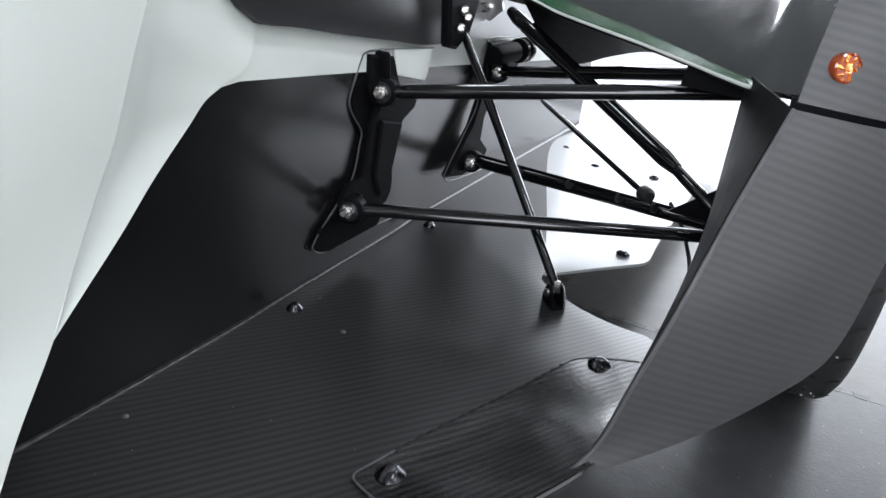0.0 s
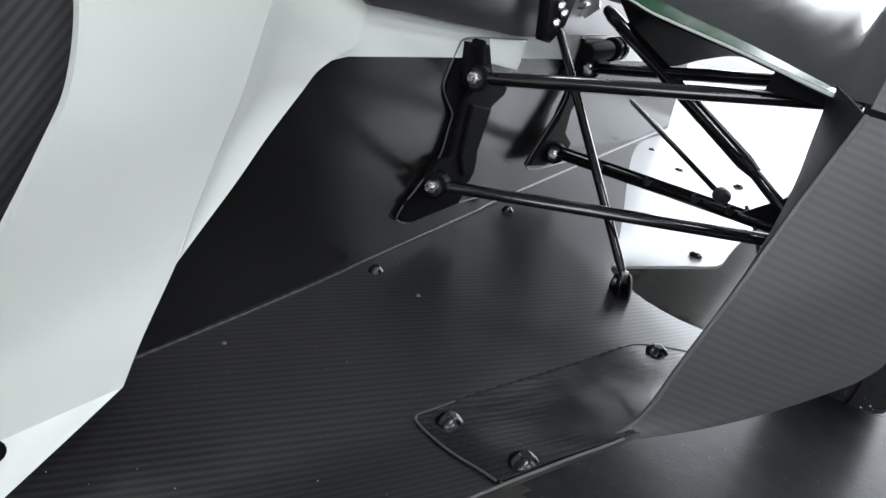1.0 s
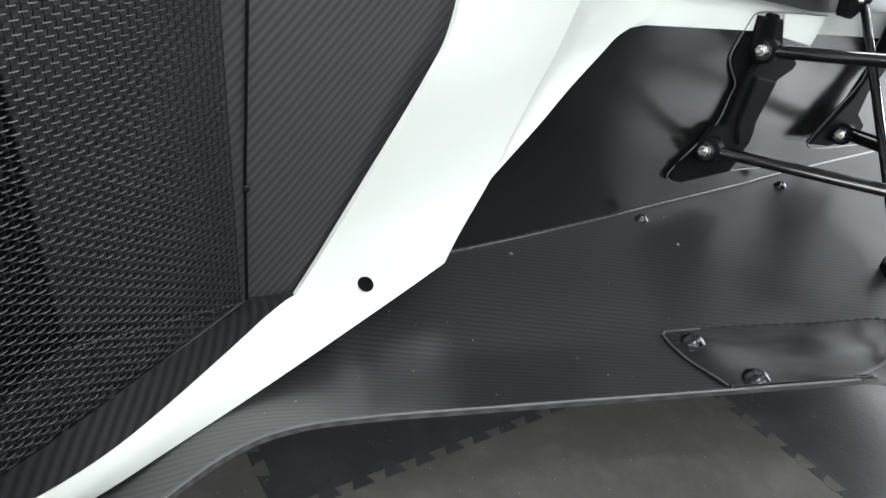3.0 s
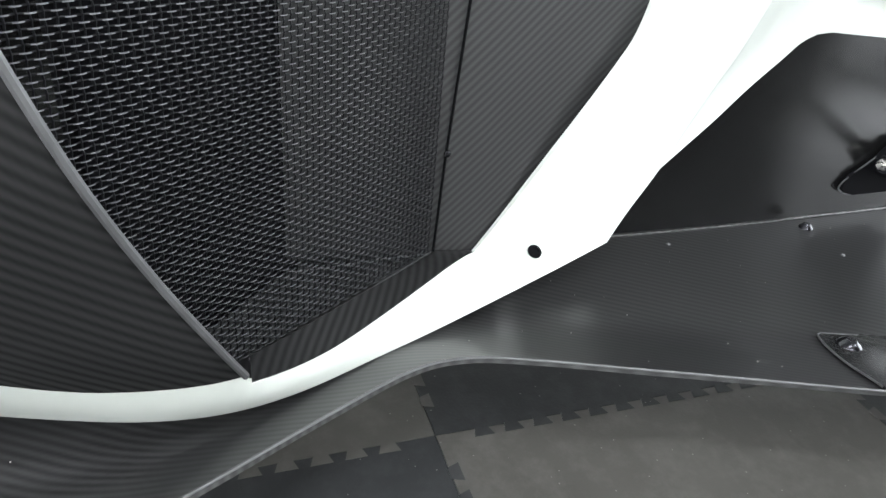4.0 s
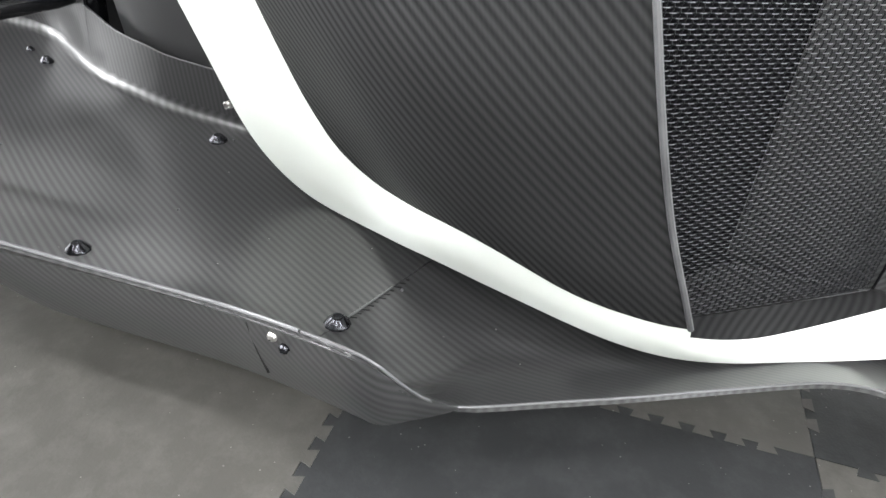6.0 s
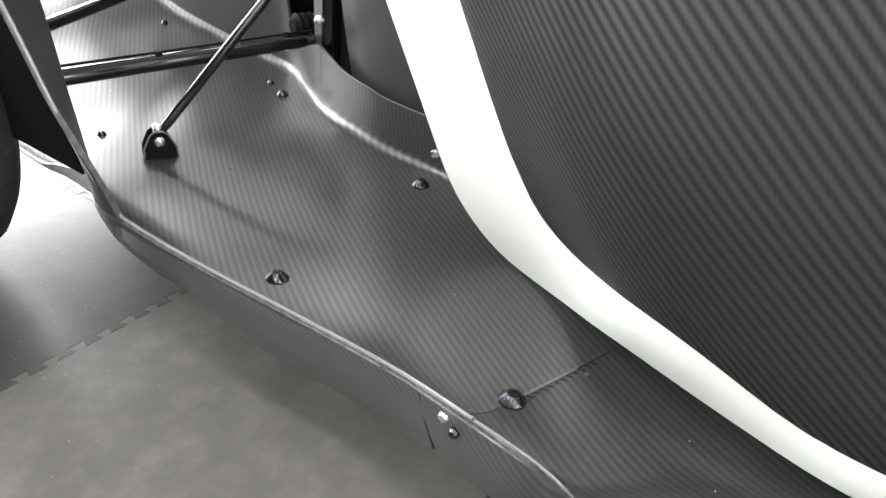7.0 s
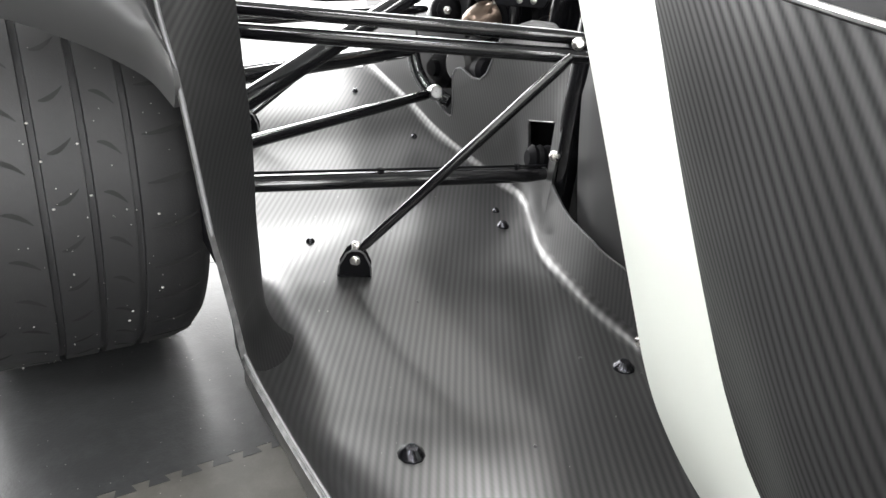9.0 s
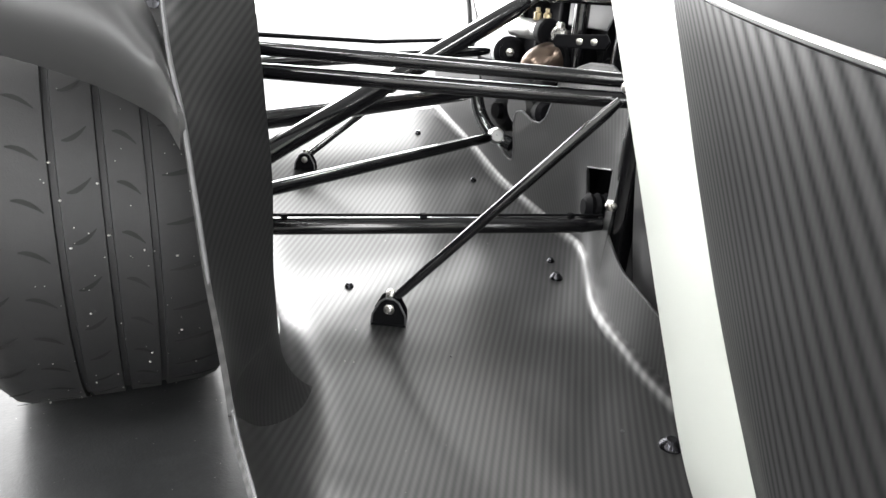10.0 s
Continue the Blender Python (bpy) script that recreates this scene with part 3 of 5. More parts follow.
part("trim_return", tube([outer[k] + np.array([-0.010, -0.004, 0.002]) for k in range(112, 132)], 0.0032, 8), WHITE_PAINT, trim, "white folded return behind the trim")
part("trim_clip", block((0.008, 0.012, 0.012), pose(-0.405, -0.905, 0.222, 20, 0, 20), 0.002), STEEL, trim, "small bright fixing clip")
panel_in = spline([(-0.331, 0.068, 0.183), (-0.336, 0.107, 0.234), (-0.335, 0.142, 0.289), (-0.334, 0.214, 0.404), (-0.343, 0.247, 0.461), (-0.352, 0.262, 0.547), (-0.355, 0.265, 0.72)], 60)
panel_out = spline([(-0.344, 0.265, 0.172), (-0.353, 0.292, 0.21), (-0.372, 0.341, 0.263), (-0.381, 0.37, 0.31), (-0.387, 0.405, 0.37), (-0.386, 0.425, 0.41), (-0.38, 0.445, 0.475), (-0.372, 0.47, 0.56), (-0.364, 0.505, 0.72)], 60)
rows = [[a + (b - a) * u for u in np.linspace(0, 1, 8)] for a, b in zip(panel_in, panel_out)]
part("front_panel", sheet(rows, 0.006, flip=True), WHITE_PAINT, trim, "white panel ahead of the air intake")
crease = spline([(-0.372, 0.341, 0.263), (-0.381, 0.37, 0.31), (-0.387, 0.405, 0.37), (-0.386, 0.425, 0.41), (-0.38, 0.445, 0.475), (-0.372, 0.47, 0.56), (-0.364, 0.505, 0.72)], 70)
recess = spline([(-0.3735, 0.342, 0.262), (-0.39, 0.387, 0.286), (-0.408, 0.439, 0.315), (-0.425, 0.494, 0.352), (-0.4355, 0.55, 0.393), (-0.4355, 0.573, 0.415), (-0.436, 0.603, 0.430), (-0.436, 0.64, 0.452), (-0.44, 0.66, 0.54), (-0.45, 0.68, 0.72)], 70)
# it turns in sharply at the crease, then runs along the tub
rows = [[a + (b - a) * np.array([1 - (1 - u) ** 2.6, u, u]) for u in np.linspace(0, 1, 16)] for a, b in zip(crease, recess)]
part("recess_panel", sheet(rows, 0.006, flip=True), WHITE_PAINT, trim, "white panel turning in to the tub")
part("bolt_hole", turned([(0.0095, 0.0), (0.0095, 0.0015), (0.006, 0.0015), (0.006, 0.0005), (0, 0.0005)], axes_at((-0.3295, 0.151, 0.1775), (0.5, 0.05, 0.86)), 18), DARK_CAVITY, trim, "dark bolt hole")

# side pod
rows = []
lead = spline([tuple(inner[NOTCH] + np.array([0.002, -0.001, 0.0])), (-0.109, -0.233, 0.259), (-0.084, -0.268, 0.343), (-0.058, -0.3, 0.436), (-0.049, -0.332, 0.541), (-0.045, -0.350, 0.604)], 24)
tail = spline([tuple(inner[k] + np.array([0.001, 0, 0.0])) for k in (107, 113, 119, 125, 131, 137, 143, 148, 153)], 24)
low = np.array([inner[round(k)] + np.array([0.003, 0.0, 0.0]) for k in np.linspace(NOTCH, 107, 40)])
for k, c in enumerate(np.linspace(0, 1, 40)):
    col = []
    for j, u in enumerate(np.linspace(0, 1, 24)):
        base = low[k]
        top = lead[-1] * (1 - c) + tail[-1] * c + np.array([0.055 * math.sin(math.pi * c), 0, 0])
        p = (1 - u) * base + u * top
        side = (1 - c) * (lead[j] - ((1 - u) * low[0] + u * lead[-1])) + c * (tail[j] - ((1 - u) * low[-1] + u * tail[-1]))
        col.append(p + side + np.array([0.02 * math.sin(math.pi * u) * math.sin(math.pi * c), 0, 0]))
    rows.append(col)
pod = part("side_pod", sheet(rows, 0.006, flip=True), CARBON_POD, car, "twill carbon side pod panel with bare edge")
part("leading_edge", tube(lead, 0.0034, 8), PALE_EDGE, pod, "pale bare edge of the panel")
top_line = [rows[k][-1] for k in range(40)]
part("pod_bead", tube([p + np.array([0.001, 0, 0.003]) for p in top_line], 0.002, 8), ALUMINIUM, pod, "bright polished bead along the pod's top")
part("upper_bead", tube([p + np.array([-0.010, 0, 0.024]) for p in top_line], 0.0014, 8), ALUMINIUM, pod, "thin second polished bead")
rows = [[p + np.array([-0.006 - 0.02 * math.sin(math.pi * u) - 0.05 * u * u, 0, -0.004 + 0.2 * u]) for u in np.linspace(0, 1, 10)] for p in top_line]
part("upper_cover", sheet(rows, 0.006, flip=True), COVER_DARK, pod, "upper carbon cover above the pod")

# air intake: inner wall, ledge, floor, divider, radiator and grille
rows = [[(x, y, z) for z in np.linspace(0.178, 0.75, 6)] for x, y in ((-0.366, 0.262), (-0.356, 0.19), (-0.35, 0.13), (-0.343, 0.07), (-0.345, 0.02), (-0.352, -0.05), (-0.358, -0.10), (-0.36, -0.153))]
part("duct_wall", sheet(rows, 0.006, flip=True), CARBON_DUCT, car, "carbon inner wall of the air intake")
duct_floor = [[(a[0] + (b[0] - a[0]) * u, a[1] + (b[1] - a[1]) * u, 0.166) for u in np.linspace(0, 1, 4)] for a, b in (((-0.165, -0.25), (-0.24, -0.29)), ((-0.18, -0.206), (-0.268, -0.235)), ((-0.26, -0.09), (-0.36, -0.153)), ((-0.34, 0.02), (-0.37, -0.02)))]
part("duct_floor", sheet(duct_floor, 0.004), CARBON_DUCT, car, "carbon floor of the air intake")
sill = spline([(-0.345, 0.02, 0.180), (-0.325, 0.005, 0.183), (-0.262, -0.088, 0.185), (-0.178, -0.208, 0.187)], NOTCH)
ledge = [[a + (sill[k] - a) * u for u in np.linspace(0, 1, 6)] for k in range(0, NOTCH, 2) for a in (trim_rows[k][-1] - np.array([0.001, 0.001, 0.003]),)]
part("intake_ledge", sheet(ledge, 0.004), CARBON_DUCT_DIM, car, "carbon ledge behind the white lip, shade put into its tone")
part("grille_sill", tube([(-0.176, -0.209, 0.189), (-0.262, -0.088, 0.187), (-0.343, 0.018, 0.183)], 0.0009, 6), PALE_EDGE, car, "thin bright sill under the grille")
part("duct_bead", tube([(-0.343, 0.02, 0.180), (-0.342, 0.045, 0.180), (-0.338, 0.066, 0.182)], 0.0012, 6), PALE_EDGE, car)
part("duct_bead", tube(spline([(-0.343, 0.016, 0.180), (-0.349, -0.04, 0.175), (-0.351, -0.085, 0.170), (-0.348, -0.125, 0.170), (-0.344, -0.15, 0.172)], 16), 0.0014, 6), PALE_EDGE, car)
part("duct_seam", tube([(-0.341, 0.019, 0.182), (-0.340, 0.024, 0.314), (-0.339, 0.036, 0.5), (-0.339, 0.052, 0.75)], 0.0017, 8), BRACKET_BLACK, car, "dark vertical seam in the intake wall")
part("rivet", turned([(0.004, 0), (0.004, 0.002), (0, 0.003)], axes_at((-0.337, 0.024, 0.314), (1, 0, 0)), 10), BOLT_BLACK, car)
part("radiator", block((0.02, 0.25, 0.66), axes_at((-0.30, -0.235, 0.46), (0, 0, 1), (0.72, 0.69, 0)), 0.002), DARK_CAVITY, car, "dark radiator core behind the grille")


def grille():
    """Woven wire mesh standing in the intake."""
    a, b = Vector((-0.340, 0.012, 0)), Vector((-0.130, -0.292, 0))
    way, face = (b - a).normalized(), Vector((0.82, 0.57, 0)).normalized()
    low_z, high_z, step_a, step_z = 0.186, 0.66, 0.00735, 0.0043
    bm = bmesh.new()

    def wire(points, r, flat):
        rings = []
        for k, p in enumerate(points):
            ahead = (points[min(k + 1, len(points) - 1)] - points[max(k - 1, 0)]).normalized()
            side = face.cross(ahead).normalized()
            rings.append([bm.verts.new(p + side * r * flat), bm.verts.new(p + face * r), bm.verts.new(p - side * r * flat), bm.verts.new(p - face * r)])
        for q, s in zip(rings, rings[1:]):
            for i in range(4):
                bm.faces.new((q[i], q[(i + 1) % 4], s[(i + 1) % 4], s[i]))

    def reach(z):
        return 0.36 + 0.36 * (z - 0.25)

    n_z = int((high_z - low_z) / step_z)
    for j in range(n_z):
        z = low_z + j * step_z
        wire([a + way * (i * step_a) + Vector((0, 0, z)) + face * (0.0011 if (i + j) % 2 else -0.0009) for i in range(int(reach(z) / step_a) + 1)], 0.0006, 1.0)
    for i in range(int(reach(high_z) / step_a) + 1):
        heights = [j for j in range(n_z) if reach(low_z + j * step_z) >= i * step_a]
        wire([a + way * (i * step_a) + Vector((0, 0, low_z + j * step_z)) + face * (-0.0010 if (i + j) % 2 else 0.0004) for j in heights], 0.0008, 1.0)
    # pale strips painted as the glints on the raised wires, thinner near the wall
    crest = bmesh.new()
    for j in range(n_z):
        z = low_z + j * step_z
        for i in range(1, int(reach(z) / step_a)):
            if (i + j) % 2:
                glint_half = 0.00046 * (0.2 + 0.8 * smoothstep((i - 2) / 18))
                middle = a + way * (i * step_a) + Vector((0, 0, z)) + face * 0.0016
                ring = [[crest.verts.new(middle + way * s + Vector((0, 0, h)) - face * (0.0006 if abs(s) > 0.002 else 0.0)) for h in (-glint_half, glint_half)] for s in (-0.0034, -0.0012, 0.0012, 0.0034)]
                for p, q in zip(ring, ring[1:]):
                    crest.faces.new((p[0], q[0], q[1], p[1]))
    return bm, crest


wires, crests = grille()
mesh_ob = part("intake_grille", wires, GRILLE_WIRE, car, "fine woven dark metal mesh in the intake", smooth=False)
tagged(part("glint_layer", crests, WIRE_GLINT, mesh_ob, smooth=False), "painted glints on the crests of the woven wires", kind="stuff")

# inner bodywork behind the pod and rear of the tub
rows = [[(seam_x(y) - 0.03 + 0.01 * u, y, floor_z(y) + 0.015 + 0.5 * u) for u in np.linspace(0, 1, 6)] for y in np.linspace(-0.95, 0.19, 30)]
part("lower_body", sheet(rows, 0.008), CARBON_TUB, car, "dark carbon body wall under the pod")

# ---- front suspension ----
def rod(name, a, b, r, mat=TUBE_BLACK, label="", parent=None, flat=1.0):
    a, b = Vector(a), Vector(b)
    taper = [r * 0.72, r, r, r * 0.72]
    points = [a, a + (b - a) * 0.05, a + (b - a) * 0.95, b]
    return part(name, tube(points, taper, 14, flat), mat, parent or car, label)


def pivot(place, way, parent, r=0.020):
    """A wishbone's bush with its steel bolt."""
    m = axes_at(place, way)
    part("bush", turned([(r, -0.014), (r * 1.1, -0.010), (r * 1.1, 0.010), (r * 0.9, 0.014)], m, 20), BRACKET_BLACK, parent, "black rod end bush")
    part("washer", turned([(r * 0.78, 0.012), (r * 0.80, 0.0135), (r * 0.78, 0.0155), (r * 0.3, 0.0158)], m, 24), BOLT_BLACK, parent, "dark steel washer")
    part("pivot_bolt", turned([(r * 0.54, 0.0155), (r * 0.54, 0.0225), (r * 0.46, 0.0245), (r * 0.30, 0.0250)], m, 6), STEEL, parent, "bright steel nut")
    part("stud", turned([(r * 0.29, 0.022), (r * 0.29, 0.033), (r * 0.22, 0.035), (0, 0.035)], m, 14), STEEL, parent, "bright threaded stud")


FRONT_PIVOTS = {"low_rear": (-0.445, 0.858, 0.211), "up_rear": (-0.445, 0.930, 0.378), "low_front": (-0.45, 1.28, 0.192), "up_front": (-0.45, 1.36, 0.362)}
outs = {"low_rear": (0.027, 1.06, 0.236), "up_rear": (0.028, 1.06, 0.444), "low_front": (0.018, 1.09, 0.246), "up_front": (-0.042, 1.06, 0.457)}
for key, place in FRONT_PIVOTS.items():
    reach = Vector(outs[key]) + (Vector(outs[key]) - Vector(place)) * (0.18 if key == "up_front" else 0.09)
    arm = rod("wishbone_leg", place, reach, 0.0125 if "low" in key else 0.0135, label="black steel suspension arm", flat=0.8)
    pivot(place, (0.25, -1.0, 0.1), arm)
cable = rod("brake_line", (-0.43, 1.262, 0.212), (0.012, 1.07, 0.262), 0.003, BRACKET_BLACK, "thin black hose along the arm")
rod("pushrod", (-0.43, 1.335, 0.482), (-0.024, 1.05, 0.327), 0.0135, label="black pushrod")
rod("pushrod_end", (-0.029, 1.053, 0.329), (0.06, 0.997, 0.285), 0.009, label="threaded pushrod end")
thin = rod("track_rod", (-0.45, 1.64, 0.265), (-0.066, 1.07, 0.277), 0.006, label="thin black rod")
part("boot", turned([(0.008, -0.014), (0.012, -0.008), (0.012, 0.008), (0.008, 0.014)], axes_at((-0.062, 1.065, 0.276), (0.6, -0.8, 0)), 14), RUBBER, thin, "rubber boot")
brace = rod("floor_stay", (-0.435, 1.15, 0.455), (-0.143, 0.962, 0.138), 0.0075, label="slim black stay down to the tray")


def stay_bracket(x, y, turn, parent, scale=1.0):
    z = tray_z(x, y)
    ears = pose(x, y, z, 0, 0, turn) @ Matrix.Scale(scale, 4)
    arch = [(-0.024, 0), (0.024, 0), (0.023, 0.016), (0.013, 0.036), (0.006, 0.041), (-0.006, 0.041), (-0.013, 0.036), (-0.023, 0.016)]
    for side in (-0.009, 0.013):
        part("bracket", plate(arch, 0.0035, ears @ pose(0, side, 0, 90, 0, 0), 0.0008), BRACKET_BLACK, parent, "folded black bracket")
    part("bracket_edge", tube([ears @ Vector((p[0], 0.013, p[1])) for p in arch[1:] + arch[:1]], 0.0016, 6), PALE_EDGE, parent, "pale worn rim")
    part("bracket_foot", block((0.048, 0.026, 0.003), ears @ pose(0, 0.002, 0.0015), 0.001), BRACKET_BLACK, parent)
    part("pivot_bolt", turned([(0.0075, -0.018), (0.0075, -0.012), (0.004, -0.012), (0.004, 0.012), (0.0075, 0.012), (0.0075, 0.016), (0.004, 0.018), (0, 0.018)], ears @ pose(0, 0, 0.026, -90, 0, 0), 12), STEEL, parent, "bright steel bolt")
    part("clevis", block((0.012, 0.014, 0.024), ears @ pose(0, 0.002, 0.038), 0.004), STEEL, parent, "bright clevis end")


stay_bracket(-0.143, 0.962, -48, brace, 0.8)

# forged bracket between the two rear pivots of the front suspension, and its recess
def forged(outline, x, thick, label):
    flat = Matrix.Translation((x, 0, 0)) @ axes_at((0, 0, 0), (1, 0, 0), (0, 1, 0))
    return part("front_mount", plate(outline, thick, flat, 0.004), BRACKET_BLACK, car, label)


mount = forged([(0.959, 0.426), (0.977, 0.387), (1.037, 0.351), (1.029, 0.337), (0.995, 0.321), (0.972, 0.251), (0.975, 0.23), (0.973, 0.21), (0.961, 0.192), (0.914, 0.185), (0.886, 0.186), (0.85, 0.202), (0.838, 0.217), (0.844, 0.229), (0.862, 0.248), (0.892, 0.25), (0.899, 0.268), (0.912, 0.339), (0.922, 0.355), (0.905, 0.367), (0.896, 0.385), (0.897, 0.411), (0.895, 0.434)], -0.463, 0.016, "black forged suspension mounting bracket")
flat = Matrix.Translation((-0.449, 0, 0)) @ axes_at((0, 0, 0), (1, 0, 0), (0, 1, 0))
part("web", plate([(0.925, 0.335), (0.985, 0.322), (0.962, 0.25), (0.963, 0.215), (0.93, 0.212), (0.912, 0.25)], 0.008, flat, 0.003), BRACKET_BLACK, mount)
for y, z, turn in ((0.868, 0.211, 0), (0.94, 0.378, 0), (0.925, 0.415, 8)):
    part("lug", block((0.024, 0.012, 0.045), pose(-0.447, y, z, turn, 0, 0), 0.005), BRACKET_BLACK, mount)
mount_far = forged([(1.328, 0.42), (1.489, 0.412), (1.495, 0.374), (1.45, 0.34), (1.375, 0.332), (1.36, 0.303), (1.335, 0.271), (1.33, 0.228), (1.37, 0.198), (1.351, 0.168), (1.267, 0.163), (1.19, 0.176), (1.218, 0.205), (1.254, 0.24), (1.28, 0.262), (1.309, 0.315), (1.326, 0.354)], -0.474, 0.016, "black forged suspension mounting bracket")
part("lug", block((0.024, 0.012, 0.04), pose(-0.455, 1.29, 0.192), 0.005), BRACKET_BLACK, mount_far)
part("lug", block((0.024, 0.012, 0.04), pose(-0.455, 1.37, 0.362), 0.005), BRACKET_BLACK, mount_far)
# no real cut: a flat near-black plate carries the recess's shade as colour
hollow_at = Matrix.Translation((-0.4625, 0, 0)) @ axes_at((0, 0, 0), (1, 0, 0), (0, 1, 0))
hollow = part("mount_recess", plate([(0.97, 0.424), (0.924, 0.431), (0.9, 0.408), (0.875, 0.389), (0.866, 0.369), (0.871, 0.351), (0.895, 0.325), (0.901, 0.301), (0.888, 0.261), (0.875, 0.236), (0.832, 0.21), (0.797, 0.187), (0.79, 0.166), (0.798, 0.156), (0.82, 0.15), (0.95, 0.153), (0.965, 0.172), (0.955, 0.25), (0.975, 0.32)], 0.006, hollow_at, 0.0), DARK_CAVITY, car, "dark plate standing for the shaded cut-out round the mounting", smooth=False)
rim = spline([(-0.457, 1.09, 0.428), (-0.455, 0.929, 0.438), (-0.455, 0.891, 0.436), (-0.455, 0.881, 0.427), (-0.457, 0.869, 0.399), (-0.458, 0.86, 0.371), (-0.458, 0.869, 0.35), (-0.458, 0.893, 0.321), (-0.459, 0.891, 0.299), (-0.459, 0.876, 0.251), (-0.459, 0.83, 0.211), (-0.459, 0.786, 0.173), (-0.459, 0.793, 0.157), (-0.459, 0.829, 0.15), (-0.459, 0.958, 0.152), (-0.458, 1.05, 0.145)], 90)
part("recess_rim", tube(rim, 0.0014, 6), PALE_EDGE, hollow, "pale raised rim")
pocket_at = Matrix.Translation((-0.459, 0, 0)) @ axes_at((0, 0, 0), (1, 0, 0), (0, 1, 0))
part("pocket", plate([(0.965, 0.436), (1.085, 0.427), (1.077, 0.391), (1.069, 0.376), (0.979, 0.394)], 0.004, pocket_at, 0.0015), WHITE_PAINT, car, "white painted pocket above the mounting")
rim = spline([(-0.463, 1.45, 0.423), (-0.463, 1.33, 0.428), (-0.463, 1.312, 0.41), (-0.463, 1.30, 0.35), (-0.463, 1.30, 0.30), (-0.463, 1.25, 0.245), (-0.463, 1.20, 0.195), (-0.463, 1.19, 0.172), (-0.463, 1.24, 0.160), (-0.463, 1.38, 0.152)], 50)
part("recess_rim", tube(rim, 0.0014, 6), PALE_EDGE, mount_far, "pale raised rim")
# rocker block at the head of the stay, with its bolts
rocker = part("rocker_mount", plate([(1.075, 0.52), (1.088, 0.433), (1.12, 0.427), (1.16, 0.452), (1.185, 0.50), (1.18, 0.53)], 0.02, Matrix.Translation((-0.445, 0, 0)) @ axes_at((0, 0, 0), (1, 0, 0), (0, 1, 0)), 0.005), BRACKET_BLACK, car, "black rocker mounting block")
for y, z in ((1.118, 0.462), (1.14, 0.478), (1.125, 0.49)):
    part("rocker_bolt", turned([(0.008, 0), (0.008, 0.006), (0.005, 0.009), (0, 0.009)], axes_at((-0.424, y, z), (0.5, -0.8, 0.2)), 8), STEEL, rocker, "bright steel bolt")
part("damper", turned([(0.018, -0.09), (0.02, -0.08), (0.02, 0.0), (0.012, 0.005), (0.012, 0.06)], axes_at((-0.44, 1.40, 0.40), (0.05, 1.0, 0.02)), 18), BRACKET_BLACK, car, "black damper body")
for k in range(4):
    part("spring_coil", turned([(0.022, -0.004), (0.025, 0.0), (0.022, 0.004)], axes_at((-0.44, 1.42 + 0.014 * k, 0.40), (0.05, 1.0, 0.02)), 18), STEEL if k % 2 else BRACKET_BLACK, car)
part("reservoir", turned([(0.012, -0.05), (0.016, -0.045), (0.016, 0.045), (0.012, 0.05)], axes_at((-0.41, 1.32, 0.515), (1.0, 0.0, -0.1)), 18), ALUMINIUM, car, "bright metal end fitting")

# ---- front fender and wheel ----
AXLE_F = (1.2, 0.292)


def vane(inner_line, outer_line, n, bow=0.012):
    a, b = spline(inner_line, n), spline(outer_line, n)
    return [[p + (q - p) * u + np.array([0.6, -1.0, 0]) * bow * math.sin(math.pi * u) for u in np.linspace(0, 1, 18)] for p, q in zip(a, b)]


lower_guard = vane([(0.006, 0.553, 0.150), (0.029, 0.586, 0.181), (0.0455, 0.604, 0.247), (0.064, 0.632, 0.32), (0.082, 0.678, 0.402), (0.1035, 0.7235, 0.4865)], [(0.186, 0.79, 0.203), (0.202, 0.80, 0.228), (0.211, 0.80, 0.268), (0.217, 0.80, 0.324), (0.223, 0.80, 0.385), (0.229, 0.80, 0.472)], 40)
fender = part("front_fender", sheet(lower_guard, 0.005, flip=True), CARBON_FENDER, car, "carbon front wheel guard with an amber side lamp")
upper_guard = vane([(0.1045, 0.7265, 0.4925), (0.107, 0.74, 0.53), (0.112, 0.76, 0.58), (0.118, 0.80, 0.66), (0.12, 0.90, 0.72)], [(0.229, 0.80, 0.4785), (0.231, 0.805, 0.52), (0.228, 0.81, 0.58), (0.23, 0.84, 0.66), (0.23, 0.92, 0.71)], 24)
part("upper_guard", sheet(upper_guard, 0.005, flip=True), CARBON_FENDER, fender, "upper carbon guard section")
part("guard_joint", sheet([[p + np.array([-0.004, 0.007, dz]) for p in lower_guard[-1]] for dz in (-0.015, -0.004, 0.009)], 0.003, flip=True), LINER_BLACK, fender, "black lap joint between the guard sections")
part("guard_edge", tube([row[0] for row in lower_guard], 0.0022, 8), PALE_EDGE, fender, "pale rolled edge")
rows = []
for k, r in enumerate(lower_guard[10:]):
    wide = smoothstep((k + 1) / 10)
    far = np.array([0.042, 0.95, r[0][2] - 0.004 + 0.04 * smoothstep((r[0][2] - 0.3) / 0.15) * 0])
    near = r[0] + np.array([-0.003, 0.004, 0])
    rows.append([near + (far - near) * u * wide for u in np.linspace(0, 1, 6)])
part("inner_liner", sheet(rows, 0.004), LINER_BLACK, fender, "black inner liner of the guard")
lamp_at = axes_at((0.1305, 0.7465, 0.5235), (0.57, -0.82, 0.10))
part("side_lamp", turned([(0.0128, -0.006), (0.0132, 0.002), (0.0128, 0.0062), (0.0112, 0.0074), (0.0105, 0.0060)], lamp_at, 28), AMBER_DEEP, fender, "deep amber rim of a round side lamp")
dish = bmesh.new()
rim, hollow = [], []
